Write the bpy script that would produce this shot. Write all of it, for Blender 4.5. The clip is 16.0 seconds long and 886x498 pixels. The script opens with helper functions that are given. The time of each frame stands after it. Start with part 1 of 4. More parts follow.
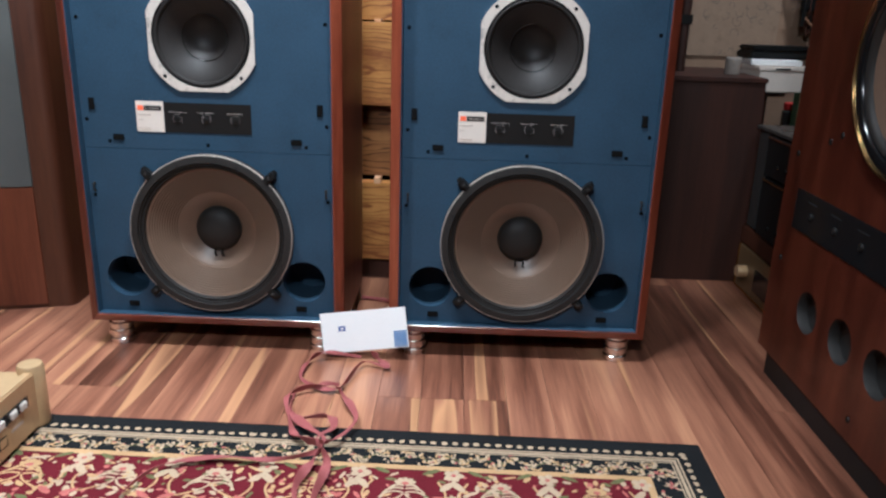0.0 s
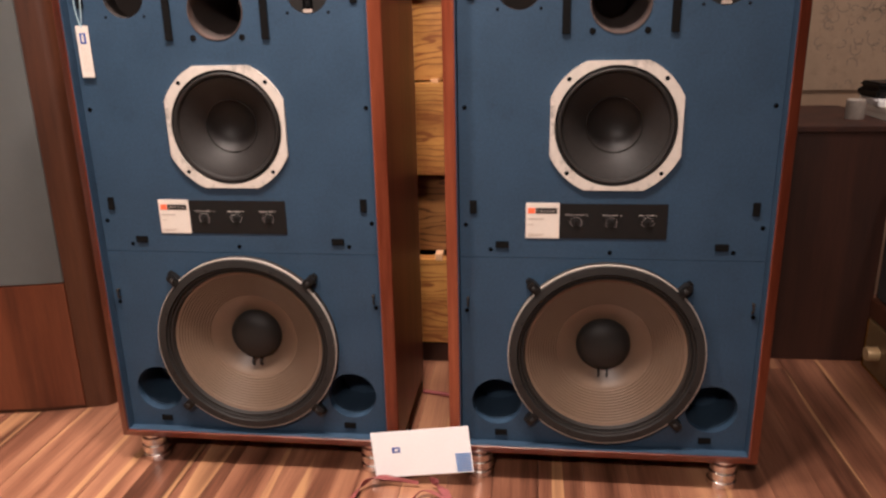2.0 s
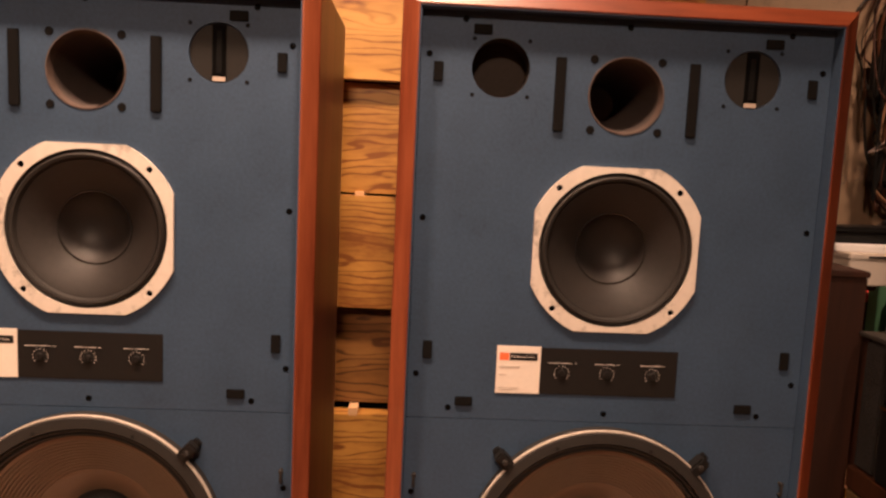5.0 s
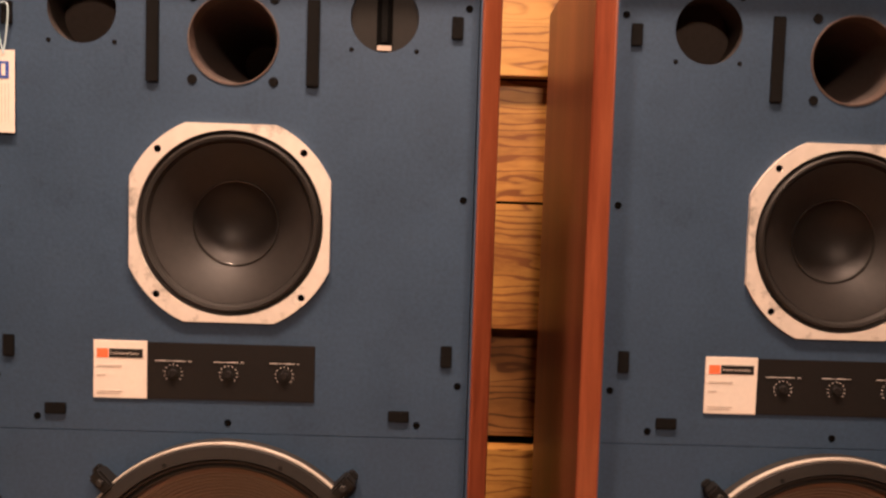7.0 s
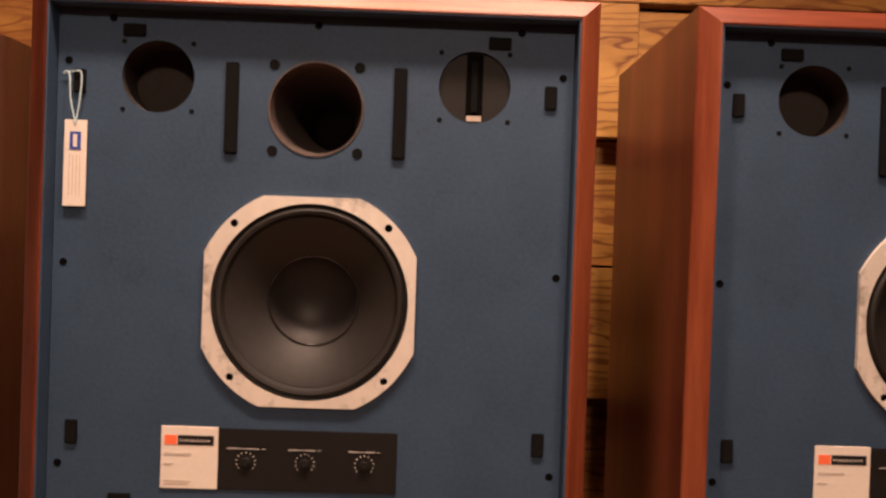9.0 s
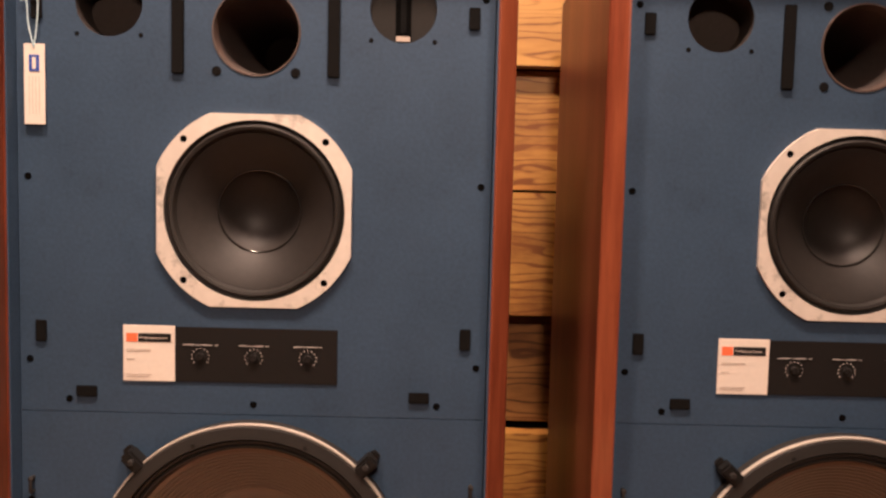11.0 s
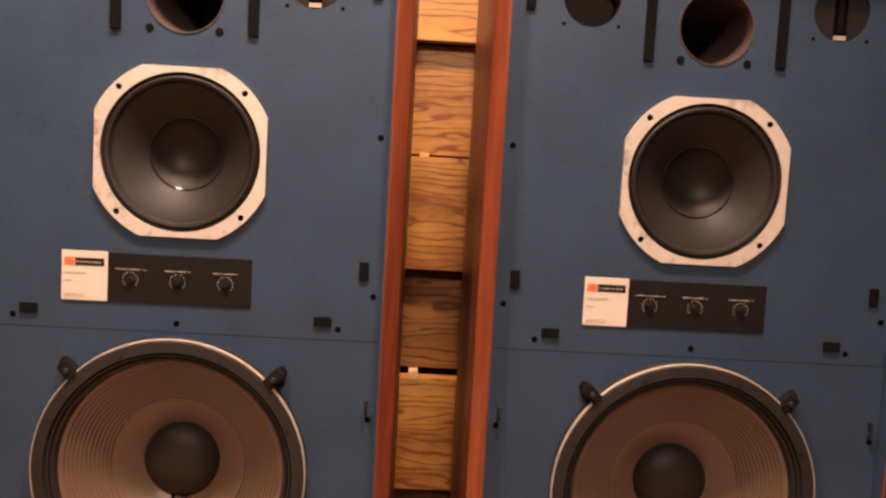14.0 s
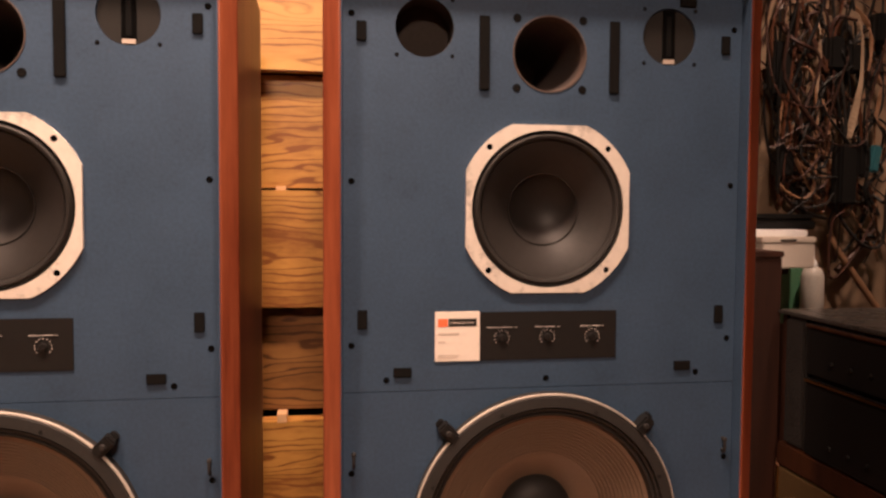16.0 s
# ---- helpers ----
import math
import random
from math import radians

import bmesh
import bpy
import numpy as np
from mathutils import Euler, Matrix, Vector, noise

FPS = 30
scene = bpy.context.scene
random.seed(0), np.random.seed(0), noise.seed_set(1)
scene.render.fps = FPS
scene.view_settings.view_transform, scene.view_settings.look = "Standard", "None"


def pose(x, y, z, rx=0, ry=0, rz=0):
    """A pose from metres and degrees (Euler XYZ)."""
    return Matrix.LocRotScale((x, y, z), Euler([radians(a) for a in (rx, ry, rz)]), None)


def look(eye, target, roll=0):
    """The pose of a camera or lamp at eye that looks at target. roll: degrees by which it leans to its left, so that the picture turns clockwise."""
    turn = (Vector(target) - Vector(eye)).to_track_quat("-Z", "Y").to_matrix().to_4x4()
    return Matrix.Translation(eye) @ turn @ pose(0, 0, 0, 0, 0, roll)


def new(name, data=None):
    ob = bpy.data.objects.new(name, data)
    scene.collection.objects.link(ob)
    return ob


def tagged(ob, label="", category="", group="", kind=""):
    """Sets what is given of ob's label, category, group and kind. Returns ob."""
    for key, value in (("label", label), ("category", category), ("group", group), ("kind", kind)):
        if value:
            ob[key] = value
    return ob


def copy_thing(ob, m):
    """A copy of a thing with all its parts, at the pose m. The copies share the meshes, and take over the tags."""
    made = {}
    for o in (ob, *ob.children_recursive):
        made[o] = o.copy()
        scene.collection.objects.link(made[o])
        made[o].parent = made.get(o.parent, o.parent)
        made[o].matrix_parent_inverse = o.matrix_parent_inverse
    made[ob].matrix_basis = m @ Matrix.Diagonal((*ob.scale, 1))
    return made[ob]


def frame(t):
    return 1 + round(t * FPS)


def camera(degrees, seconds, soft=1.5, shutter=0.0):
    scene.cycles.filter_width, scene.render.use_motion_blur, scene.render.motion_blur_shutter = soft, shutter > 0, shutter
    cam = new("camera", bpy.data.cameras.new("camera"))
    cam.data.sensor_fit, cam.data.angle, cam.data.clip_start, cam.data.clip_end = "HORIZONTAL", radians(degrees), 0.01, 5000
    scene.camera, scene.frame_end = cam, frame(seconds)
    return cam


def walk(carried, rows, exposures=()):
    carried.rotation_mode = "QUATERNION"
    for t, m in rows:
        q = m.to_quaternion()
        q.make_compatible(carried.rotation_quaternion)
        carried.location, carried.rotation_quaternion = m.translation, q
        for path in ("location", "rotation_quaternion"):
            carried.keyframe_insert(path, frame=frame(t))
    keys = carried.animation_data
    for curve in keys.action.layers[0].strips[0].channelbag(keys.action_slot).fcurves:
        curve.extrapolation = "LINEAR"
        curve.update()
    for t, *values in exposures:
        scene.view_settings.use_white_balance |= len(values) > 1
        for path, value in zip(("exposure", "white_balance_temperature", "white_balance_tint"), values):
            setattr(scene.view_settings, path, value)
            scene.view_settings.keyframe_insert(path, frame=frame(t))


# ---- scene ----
cam = camera(60.31, 16.0, soft=2.5)
# seconds, x, y, z, tilt, lean, turn
ROWS = [
    (0, -0.0366, -0.0082, 0.8456, 72.349, -1.757, 1.225),
    (0.5, -0.051, 0.0438, 0.9105, 72.84, -0.892, -0.661),
    (1, 0.007, 0.1986, 0.9312, 70.279, -0.533, 2.256),
    (1.5, 0.024, 0.2542, 0.9412, 69.707, 0.319, 6.273),
    (2, -0.0151, 0.3232, 0.9777, 72.469, 1.176, 6.729),
    (2.5, -0.0761, 0.4067, 0.9905, 72.349, 0.094, 5.006),
    (3, -0.1218, 0.4793, 1.0411, 73.794, -0.353, 2.271),
    (3.5, -0.1544, 0.5498, 1.0902, 73.939, -0.426, 0.911),
    (3.7, -0.1639, 0.5687, 1.0868, 75.399, -0.876, 0.298),
    (5.8, -0.1721, 0.7261, 0.7977, 85.215, -2.651, -2.924),
    (6, -0.2162, 0.733, 0.7977, 85.745, -2.378, -2.784),
    (6.5, -0.2943, 0.7579, 0.7946, 86.945, -0.437, 0.647),
    (7, -0.3779, 0.8378, 0.7939, 86.596, -1.794, -0.974),
    (7.5, -0.4364, 0.8837, 0.8105, 87.973, -1.156, -0.895),
    (8, -0.4684, 0.8914, 0.8132, 90.77, -0.385, 0.786),
    (8.2, -0.484, 0.8945, 0.8365, 90.419, -0.865, 0.538),
    (10.3, -0.4323, 0.8681, 0.8326, 88.029, -2.122, -1.447),
    (10.5, -0.4169, 0.8536, 0.8223, 87.428, -2.185, -1.209),
    (11, -0.3921, 0.813, 0.7862, 86.047, -1.43, -0.449),
    (11.5, -0.3651, 0.7494, 0.7678, 84.399, -1.967, 0.169),
    (12, -0.3299, 0.6872, 0.753, 83.075, -1.994, 1.967),
    (12.5, -0.2885, 0.6523, 0.7359, 80.457, -0.915, 1.84),
    (13, -0.2448, 0.6214, 0.7357, 78.01, -1.21, 2.207),
    (13.5, -0.2411, 0.632, 0.742, 81.269, -1.275, 3.448),
    (14, -0.277, 0.6679, 0.7298, 85.56, -3.157, -1.664),
    (14.5, -0.2975, 0.6933, 0.7152, 85.208, -3.221, -3.952),
    (15, -0.3032, 0.6911, 0.7114, 85.184, -3.569, -3.56),
    (15.5, -0.2655, 0.6962, 0.7413, 85.462, -1.523, -6.024),
    (16, -0.1853, 0.7034, 0.7602, 87.041, -0.364, -8.821),
]
walk(cam, [(t, pose(x, y, z, rx, ry, rz)) for t, x, y, z, rx, ry, rz in ROWS],
     exposures=[(0.0, -0.05, 3200, -16), (0.8, 0.05, 3500, -12), (1.5, 0.03, 3640, -10), (2.0, 0.0, 3920, -8), (2.5, 0.10, 4300, -6), (3.0, 0.16, 4650, 0), (3.5, -0.06, 5050, 4), (6.0, 0.03, 5150, 2), (7.0, 0.05, 4900, 2), (7.5, 0.10, 5000, 2), (8.2, -0.36, 5000, 2), (10.4, -0.38, 4250, -2), (11.0, -0.03, 4600, 0), (11.6, 0.03, 4850, 0), (12.5, 0.06, 4850, 0), (13.0, 0.08, 4700, 0), (14.0, 0.08, 4800, 1), (15.0, 0.08, 4750, 1), (16.0, 0.12, 4800, 2)])

# ---- world and lights ----
world = bpy.data.worlds.new("room_dark")
world.use_nodes = True
world.node_tree.nodes["Background"].inputs[0].default_value = (0.02, 0.016, 0.012, 1)
world.node_tree.nodes["Background"].inputs[1].default_value = 0.2
scene.world = world
WARM = (1.0, 0.53, 0.29)


def ceiling_spot(name, eye, target, watts, cone, size=0.05):
    data = bpy.data.lights.new(name, "SPOT")
    data.spot_size, data.spot_blend, data.shadow_soft_size, data.energy, data.color = radians(cone), 1.0, size, watts, WARM
    ob = new(name, data)
    ob.matrix_world = look(eye, target)
    return ob


ceiling_spot("downlight_main", (-0.13, 1.24, 2.46), (-0.38, 1.64, 0.0), 278, 86, 0.11)
ceiling_spot("downlight_second", (-0.82, 1.24, 2.46), (-0.68, 1.64, 0.0), 265, 86, 0.11)
# weak extra lamp, unseen, added to brighten the left side
ceiling_spot("fill_left", (-1.35, 0.75, 2.46), (-1.25, 1.15, 0.0), 30, 95, 0.09)
ceiling_spot("downlight_right", (1.18, 1.95, 2.46), (1.16, 2.75, 0.76), 150, 62, 0.09)
ceiling_spot("downlight_back", (-0.40, 1.93, 2.46), (-0.45, 2.20, 1.0), 78, 116, 0.12)
ceiling_spot("downlight_back_left", (-1.30, 1.93, 2.46), (-1.20, 2.20, 1.0), 190, 116, 0.12)
# added unseen fill from the front side, lifts baffles, cones and floor
ceiling_spot("fill_rear", (-0.35, -1.00, 2.46), (-0.42, 1.7, 0.45), 440, 78, 0.20)


# ---- materials ----
def shader(name):
    m = bpy.data.materials.new(name)
    m.use_nodes = True
    nt = m.node_tree
    return m, nt, nt.nodes["Principled BSDF"]


def node(nt, kind, **values):
    n = nt.nodes.new(kind)
    for key, value in values.items():
        n.inputs[key.replace("_", " ")].default_value = value
    return n


def ramp(nt, stops):
    n = nt.nodes.new("ShaderNodeValToRGB")
    el = n.color_ramp.elements
    while len(el) < len(stops):
        el.new(0.5)
    for e, (p, c) in zip(el, stops):
        e.position, e.color = p, (*c, 1)
    return n


def coords(nt, scale):
    tc = nt.nodes.new("ShaderNodeTexCoord")
    mp = nt.nodes.new("ShaderNodeMapping")
    mp.inputs["Scale"].default_value = scale
    nt.links.new(tc.outputs["Object"], mp.inputs["Vector"])
    return mp


def plain(name, colour, rough=0.5, metal=0.0, vary=0.12, grain=180.0, bump=0.05, coat=0.0, spec=0.5, smudge=0.0):
    """Even paint, metal or plastic with blotches, fine grain and slight relief."""
    m, nt, b = shader(name)
    mp = coords(nt, (1, 1, 1))
    big = node(nt, "ShaderNodeTexNoise", Scale=9.0, Detail=4.0, Roughness=0.6)
    fine = node(nt, "ShaderNodeTexNoise", Scale=grain, Detail=3.0)
    nt.links.new(mp.outputs[0], big.inputs["Vector"])
    nt.links.new(mp.outputs[0], fine.inputs["Vector"])
    mix = nt.nodes.new("ShaderNodeMath")
    mix.operation = "ADD"
    nt.links.new(big.outputs[0], mix.inputs[0])
    nt.links.new(fine.outputs[0], mix.inputs[1])
    half = nt.nodes.new("ShaderNodeMath")
    half.operation = "MULTIPLY"
    half.inputs[1].default_value = 0.5
    nt.links.new(mix.outputs[0], half.inputs[0])
    r = ramp(nt, [(0.3, [c * (1 - vary) for c in colour]), (0.7, [min(1, c * (1 + vary)) for c in colour])])
    nt.links.new(half.outputs[0], r.inputs[0])
    if smudge:
        spot = node(nt, "ShaderNodeTexNoise", Scale=22.0, Detail=6.0, Roughness=0.75)
        nt.links.new(mp.outputs[0], spot.inputs["Vector"])
        cut = ramp(nt, [(0.53, (1, 1, 1)), (0.66, (1 - smudge, 1 - smudge, 1 - smudge))])
        nt.links.new(spot.outputs[0], cut.inputs[0])
        mul = nt.nodes.new("ShaderNodeMixRGB")
        mul.blend_type, mul.inputs[0].default_value = "MULTIPLY", 1.0
        nt.links.new(r.outputs[0], mul.inputs[1])
        nt.links.new(cut.outputs[0], mul.inputs[2])
        nt.links.new(mul.outputs[0], b.inputs["Base Color"])
    else:
        nt.links.new(r.outputs[0], b.inputs["Base Color"])
    b.inputs["Metallic"].default_value = metal
    b.inputs["Specular IOR Level"].default_value = spec
    b.inputs["Coat Weight"].default_value = coat
    rr = nt.nodes.new("ShaderNodeMapRange")
    rr.inputs["To Min"].default_value, rr.inputs["To Max"].default_value = max(0.02, rough - 0.08), min(1, rough + 0.08)
    nt.links.new(big.outputs[0], rr.inputs[0])
    nt.links.new(rr.outputs[0], b.inputs["Roughness"])
    if bump:
        bp = node(nt, "ShaderNodeBump", Strength=bump, Distance=0.002)
        nt.links.new(fine.outputs[0], bp.inputs["Height"])
        nt.links.new(bp.outputs[0], b.inputs["Normal"])
    return m


def wood(name, dark, mid, light, along="z", rough=0.4, stretch=14.0, rings=0.0, spread=0.15, coat=0.0, ratio=14.0, fine=0.45):
    """Timber with fibres along one axis, optional cathedral rings, and a tone of its own for each piece."""
    m, nt, b = shader(name)
    k = {"x": 0, "y": 1, "z": 2}[along]
    s = [stretch] * 3
    s[k] = stretch / ratio
    mp = coords(nt, s)
    info = nt.nodes.new("ShaderNodeObjectInfo")
    off = nt.nodes.new("ShaderNodeVectorMath")
    off.operation = "MULTIPLY_ADD"
    nt.links.new(info.outputs["Random"], off.inputs[0])
    off.inputs[1].default_value = (37.0, 53.0, 71.0)
    nt.links.new(mp.outputs[0], off.inputs[2])
    n1 = node(nt, "ShaderNodeTexNoise", Scale=1.0, Detail=3.0, Roughness=0.55)
    n2 = node(nt, "ShaderNodeTexNoise", Scale=9.0, Detail=5.0, Roughness=0.7)
    for n in (n1, n2):
        nt.links.new(off.outputs[0], n.inputs["Vector"])
    tone = nt.nodes.new("ShaderNodeMath")
    tone.operation = "MULTIPLY_ADD"
    nt.links.new(n2.outputs[0], tone.inputs[0])
    tone.inputs[1].default_value = fine
    nt.links.new(n1.outputs[0], tone.inputs[2])
    last = tone
    if rings:
        sep = nt.nodes.new("ShaderNodeSeparateXYZ")
        nt.links.new(off.outputs[0], sep.inputs[0])
        lift = nt.nodes.new("ShaderNodeMath")
        lift.operation = "MULTIPLY"
        nt.links.new(sep.outputs["Z"], lift.inputs[0])
        lift.inputs[1].default_value = 34.0
        wv = nt.nodes.new("ShaderNodeMath")
        wv.operation = "MULTIPLY_ADD"
        nt.links.new(n1.outputs[0], wv.inputs[0])
        wv.inputs[1].default_value = 62.0
        nt.links.new(lift.outputs[0], wv.inputs[2])
        sn = nt.nodes.new("ShaderNodeMath")
        sn.operation = "SINE"
        nt.links.new(wv.outputs[0], sn.inputs[0])
        pos = nt.nodes.new("ShaderNodeMath")
        pos.operation = "MAXIMUM"
        nt.links.new(sn.outputs[0], pos.inputs[0])
        pos.inputs[1].default_value = 0.0
        thin = nt.nodes.new("ShaderNodeMath")
        thin.operation = "POWER"
        nt.links.new(pos.outputs[0], thin.inputs[0])
        thin.inputs[1].default_value = 4.0
        ad = nt.nodes.new("ShaderNodeMath")
        ad.operation = "MULTIPLY_ADD"
        nt.links.new(thin.outputs[0], ad.inputs[0])
        ad.inputs[1].default_value = -rings
        nt.links.new(tone.outputs[0], ad.inputs[2])
        last = ad
    rnd = nt.nodes.new("ShaderNodeMath")
    rnd.operation = "MULTIPLY_ADD"
    nt.links.new(info.outputs["Random"], rnd.inputs[0])
    rnd.inputs[1].default_value = spread
    nt.links.new(last.outputs[0], rnd.inputs[2])
    sub = nt.nodes.new("ShaderNodeMath")
    sub.operation = "SUBTRACT"
    nt.links.new(rnd.outputs[0], sub.inputs[0])
    sub.inputs[1].default_value = spread / 2 + fine / 2
    r = ramp(nt, [(0.28, dark), (0.5, mid), (0.74, light)])
    nt.links.new(sub.outputs[0], r.inputs[0])
    nt.links.new(r.outputs[0], b.inputs["Base Color"])
    b.inputs["Roughness"].default_value = rough
    b.inputs["Coat Weight"].default_value = coat
    bp = node(nt, "ShaderNodeBump", Strength=0.12, Distance=0.001)
    nt.links.new(n2.outputs[0], bp.inputs["Height"])
    nt.links.new(bp.outputs[0], b.inputs["Normal"])
    return m


def strip_wood(name):
    """Floor strips: a tone for each strip, brown figure along it, and narrow cream sapwood streaks."""
    m, nt, b = shader(name)
    mp = coords(nt, (1, 1, 1))
    info = nt.nodes.new("ShaderNodeObjectInfo")

    def sample(scale, detail, rough, shift):
        stretch = nt.nodes.new("ShaderNodeVectorMath")
        stretch.operation = "MULTIPLY"
        nt.links.new(mp.outputs[0], stretch.inputs[0])
        stretch.inputs[1].default_value = scale
        off = nt.nodes.new("ShaderNodeVectorMath")
        off.operation = "MULTIPLY_ADD"
        nt.links.new(info.outputs["Random"], off.inputs[0])
        off.inputs[1].default_value = shift
        nt.links.new(stretch.outputs[0], off.inputs[2])
        n = node(nt, "ShaderNodeTexNoise", Scale=1.0, Detail=detail, Roughness=rough)
        nt.links.new(off.outputs[0], n.inputs["Vector"])
        return n

    def math_node(op, a, c, d=None):
        n = nt.nodes.new("ShaderNodeMath")
        n.operation = op
        for k, v in enumerate((a, c, d)):
            if v is None:
                continue
            if isinstance(v, float):
                n.inputs[k].default_value = v
            else:
                nt.links.new(v, n.inputs[k])
        return n.outputs[0]

    figure = sample((24.0, 1.3, 1.0), 3.0, 0.55, (61.0, 43.0, 17.0))
    fibre = sample((330.0, 9.0, 1.0), 4.0, 0.65, (23.0, 91.0, 7.0))
    sap = sample((15.0, 0.6, 1.0), 1.5, 0.45, (83.0, 29.0, 11.0))
    tone = math_node("MULTIPLY_ADD", info.outputs["Random"], 0.30, figure.outputs[0])
    tone = math_node("MULTIPLY_ADD", fibre.outputs[0], 0.34, tone)
    tone = math_node("SUBTRACT", tone, 0.32)
    r = ramp(nt, [(0.26, (0.062, 0.026, 0.014)), (0.42, (0.158, 0.070, 0.037)), (0.58, (0.262, 0.127, 0.066)), (0.80, (0.405, 0.220, 0.108))])
    nt.links.new(tone, r.inputs[0])
    edge = ramp(nt, [(0.615, (0, 0, 0)), (0.635, (0.70, 0.70, 0.70)), (0.68, (0.35, 0.35, 0.35)), (0.74, (0.0, 0.0, 0.0))])
    nt.links.new(sap.outputs[0], edge.inputs[0])
    mix = nt.nodes.new("ShaderNodeMixRGB")
    nt.links.new(edge.outputs[0], mix.inputs[0])
    nt.links.new(r.outputs[0], mix.inputs[1])
    mix.inputs[2].default_value = (0.52, 0.31, 0.13, 1)
    nt.links.new(mix.outputs[0], b.inputs["Base Color"])
    b.inputs["Roughness"].default_value = 0.30
    b.inputs["Coat Weight"].default_value = 0.15
    bp = node(nt, "ShaderNodeBump", Strength=0.10, Distance=0.001)
    nt.links.new(fibre.outputs[0], bp.inputs["Height"])
    nt.links.new(bp.outputs[0], b.inputs["Normal"])
    return m


BLUE = plain("blue_baffle_paint", (0.0350, 0.0615, 0.1090), 0.62, spec=0.25, vary=0.22, grain=200, bump=0.10, smudge=0.12)
CHERRY_Z = wood("cherry_veneer_upright", (0.048, 0.010, 0.004), (0.148, 0.034, 0.011), (0.265, 0.076, 0.026), "z", 0.33, coat=0.25)
CHERRY_X = wood("cherry_veneer_level", (0.048, 0.010, 0.004), (0.148, 0.034, 0.011), (0.265, 0.076, 0.026), "x", 0.33, coat=0.25)
# same cherry, darkened: shade on the cabinets' outer faces is put into the colour
FLANK = wood("shaded_cherry_flank", (0.040, 0.0085, 0.0035), (0.092, 0.0215, 0.0075), (0.150, 0.040, 0.014), "z", 0.42, 12.0)
OAK = wood("oak_panel", (0.19, 0.070, 0.011), (0.43, 0.222, 0.037), (0.55, 0.308, 0.060), "x", 0.42, 10.0, rings=0.27, spread=0.06, ratio=5.0)
OAKDARK = wood("darker_oak", (0.075, 0.029, 0.007), (0.21, 0.098, 0.022), (0.33, 0.168, 0.042), "x", 0.42, 10.0, rings=0.34, spread=0.06, ratio=5.0)
PEG = plain("pale_peg_wood", (0.62, 0.40, 0.20), 0.6)
FLOOR = strip_wood("floor_strip_wood")
ROSE = wood("rosewood_veneer", (0.030, 0.0065, 0.0022), (0.056, 0.0130, 0.0042), (0.088, 0.0235, 0.0075), "z", 0.36, 16.0, ratio=6.0, coat=0.3)
WALNUT = wood("dark_walnut_veneer", (0.019, 0.0060, 0.0024), (0.036, 0.0112, 0.0044), (0.057, 0.0185, 0.0074), "z", 0.62, 12.0)
MAHOG = wood("mahogany_veneer", (0.025, 0.0085, 0.0032), (0.054, 0.0190, 0.0068), (0.084, 0.031, 0.011), "z", 0.45, 12.0)
PANELWOOD = wood("reddish_panel_veneer", (0.050, 0.0140, 0.0045), (0.105, 0.0300, 0.0090), (0.150, 0.047, 0.015), "z", 0.42, 12.0)
ALU = plain("brushed_cast_aluminium", (0.66, 0.61, 0.54), 0.5, metal=0.15, vary=0.10, grain=60, bump=0.04, smudge=0.5)
RIM = plain("worn_cream_edge", (0.34, 0.31, 0.27), 0.5, vary=0.2)
CHROME = plain("chrome", (0.74, 0.72, 0.70), 0.24, metal=1.0, vary=0.04, bump=0.0)
BLACK = plain("black_satin", (0.009, 0.009, 0.009), 0.45, spec=0.25)
PANEL = plain("black_panel_print", (0.012, 0.011, 0.0105), 0.6, spec=0.15, vary=0.1)
FELT = plain("black_felt", (0.008, 0.008, 0.008), 0.95, spec=0.05, bump=0.5, grain=700)
PORT = plain("dark_port_lining", (0.026, 0.044, 0.075), 0.75, spec=0.2)
HOLE = plain("dark_cavity", (0.004, 0.004, 0.004), 0.9, spec=0.0, bump=0.0)
CAVITY = plain("dusty_cavity_back", (0.036, 0.031, 0.028), 0.85, spec=0.1)
CAST = plain("dark_cast_frame", (0.022, 0.021, 0.020), 0.55, spec=0.3, vary=0.2)
RUBBER = plain("black_surround_rubber", (0.019, 0.0175, 0.016), 0.55, spec=0.3)
TAN = plain("tan_paper_cone", (0.140, 0.100, 0.066), 0.36, vary=0.12, grain=260, bump=0.12)
DARKCONE = plain("dark_coated_cone", (0.019, 0.0170, 0.0158), 0.50, spec=0.28, vary=0.2, grain=120, bump=0.04)
GLUE = plain("dried_glue_bead", (0.020, 0.019, 0.018), 0.12, spec=0.6, vary=0.1, bump=0.0)
CAP = plain("dark_dust_cap", (0.017, 0.016, 0.015), 0.55, spec=0.3, vary=0.15, grain=300)
HORN = plain("horn_throat_metal", (0.060, 0.049, 0.045), 0.5, metal=0.2, vary=0.2)
SLOTLIP = plain("pale_slot_lip", (0.42, 0.36, 0.30), 0.45)
# a little lighter than the throat: the lip's highlight is put into the colour
LIP = plain("lit_horn_lip", (0.075, 0.055, 0.046), 0.45, vary=0.25)
GREY = plain("grey_lens_plate", (0.0175, 0.0165, 0.0155), 0.6, spec=0.15)
PAPER = plain("off_white_label_paper", (0.72, 0.66, 0.58), 0.7, vary=0.05)
WHITE = plain("white_card", (0.92, 0.93, 0.94), 0.6, vary=0.03)
INK = plain("grey_ink", (0.50, 0.44, 0.38), 0.7)
PALEINK = plain("pale_print", (0.45, 0.43, 0.40), 0.7)
ORANGE = plain("orange_print", (0.85, 0.16, 0.04), 0.6, vary=0.04)
BLUEINK = plain("blue_print", (0.03, 0.07, 0.36), 0.6, vary=0.06)
CARDBLUE = plain("mid_blue_print", (0.05, 0.17, 0.48), 0.6, vary=0.06)
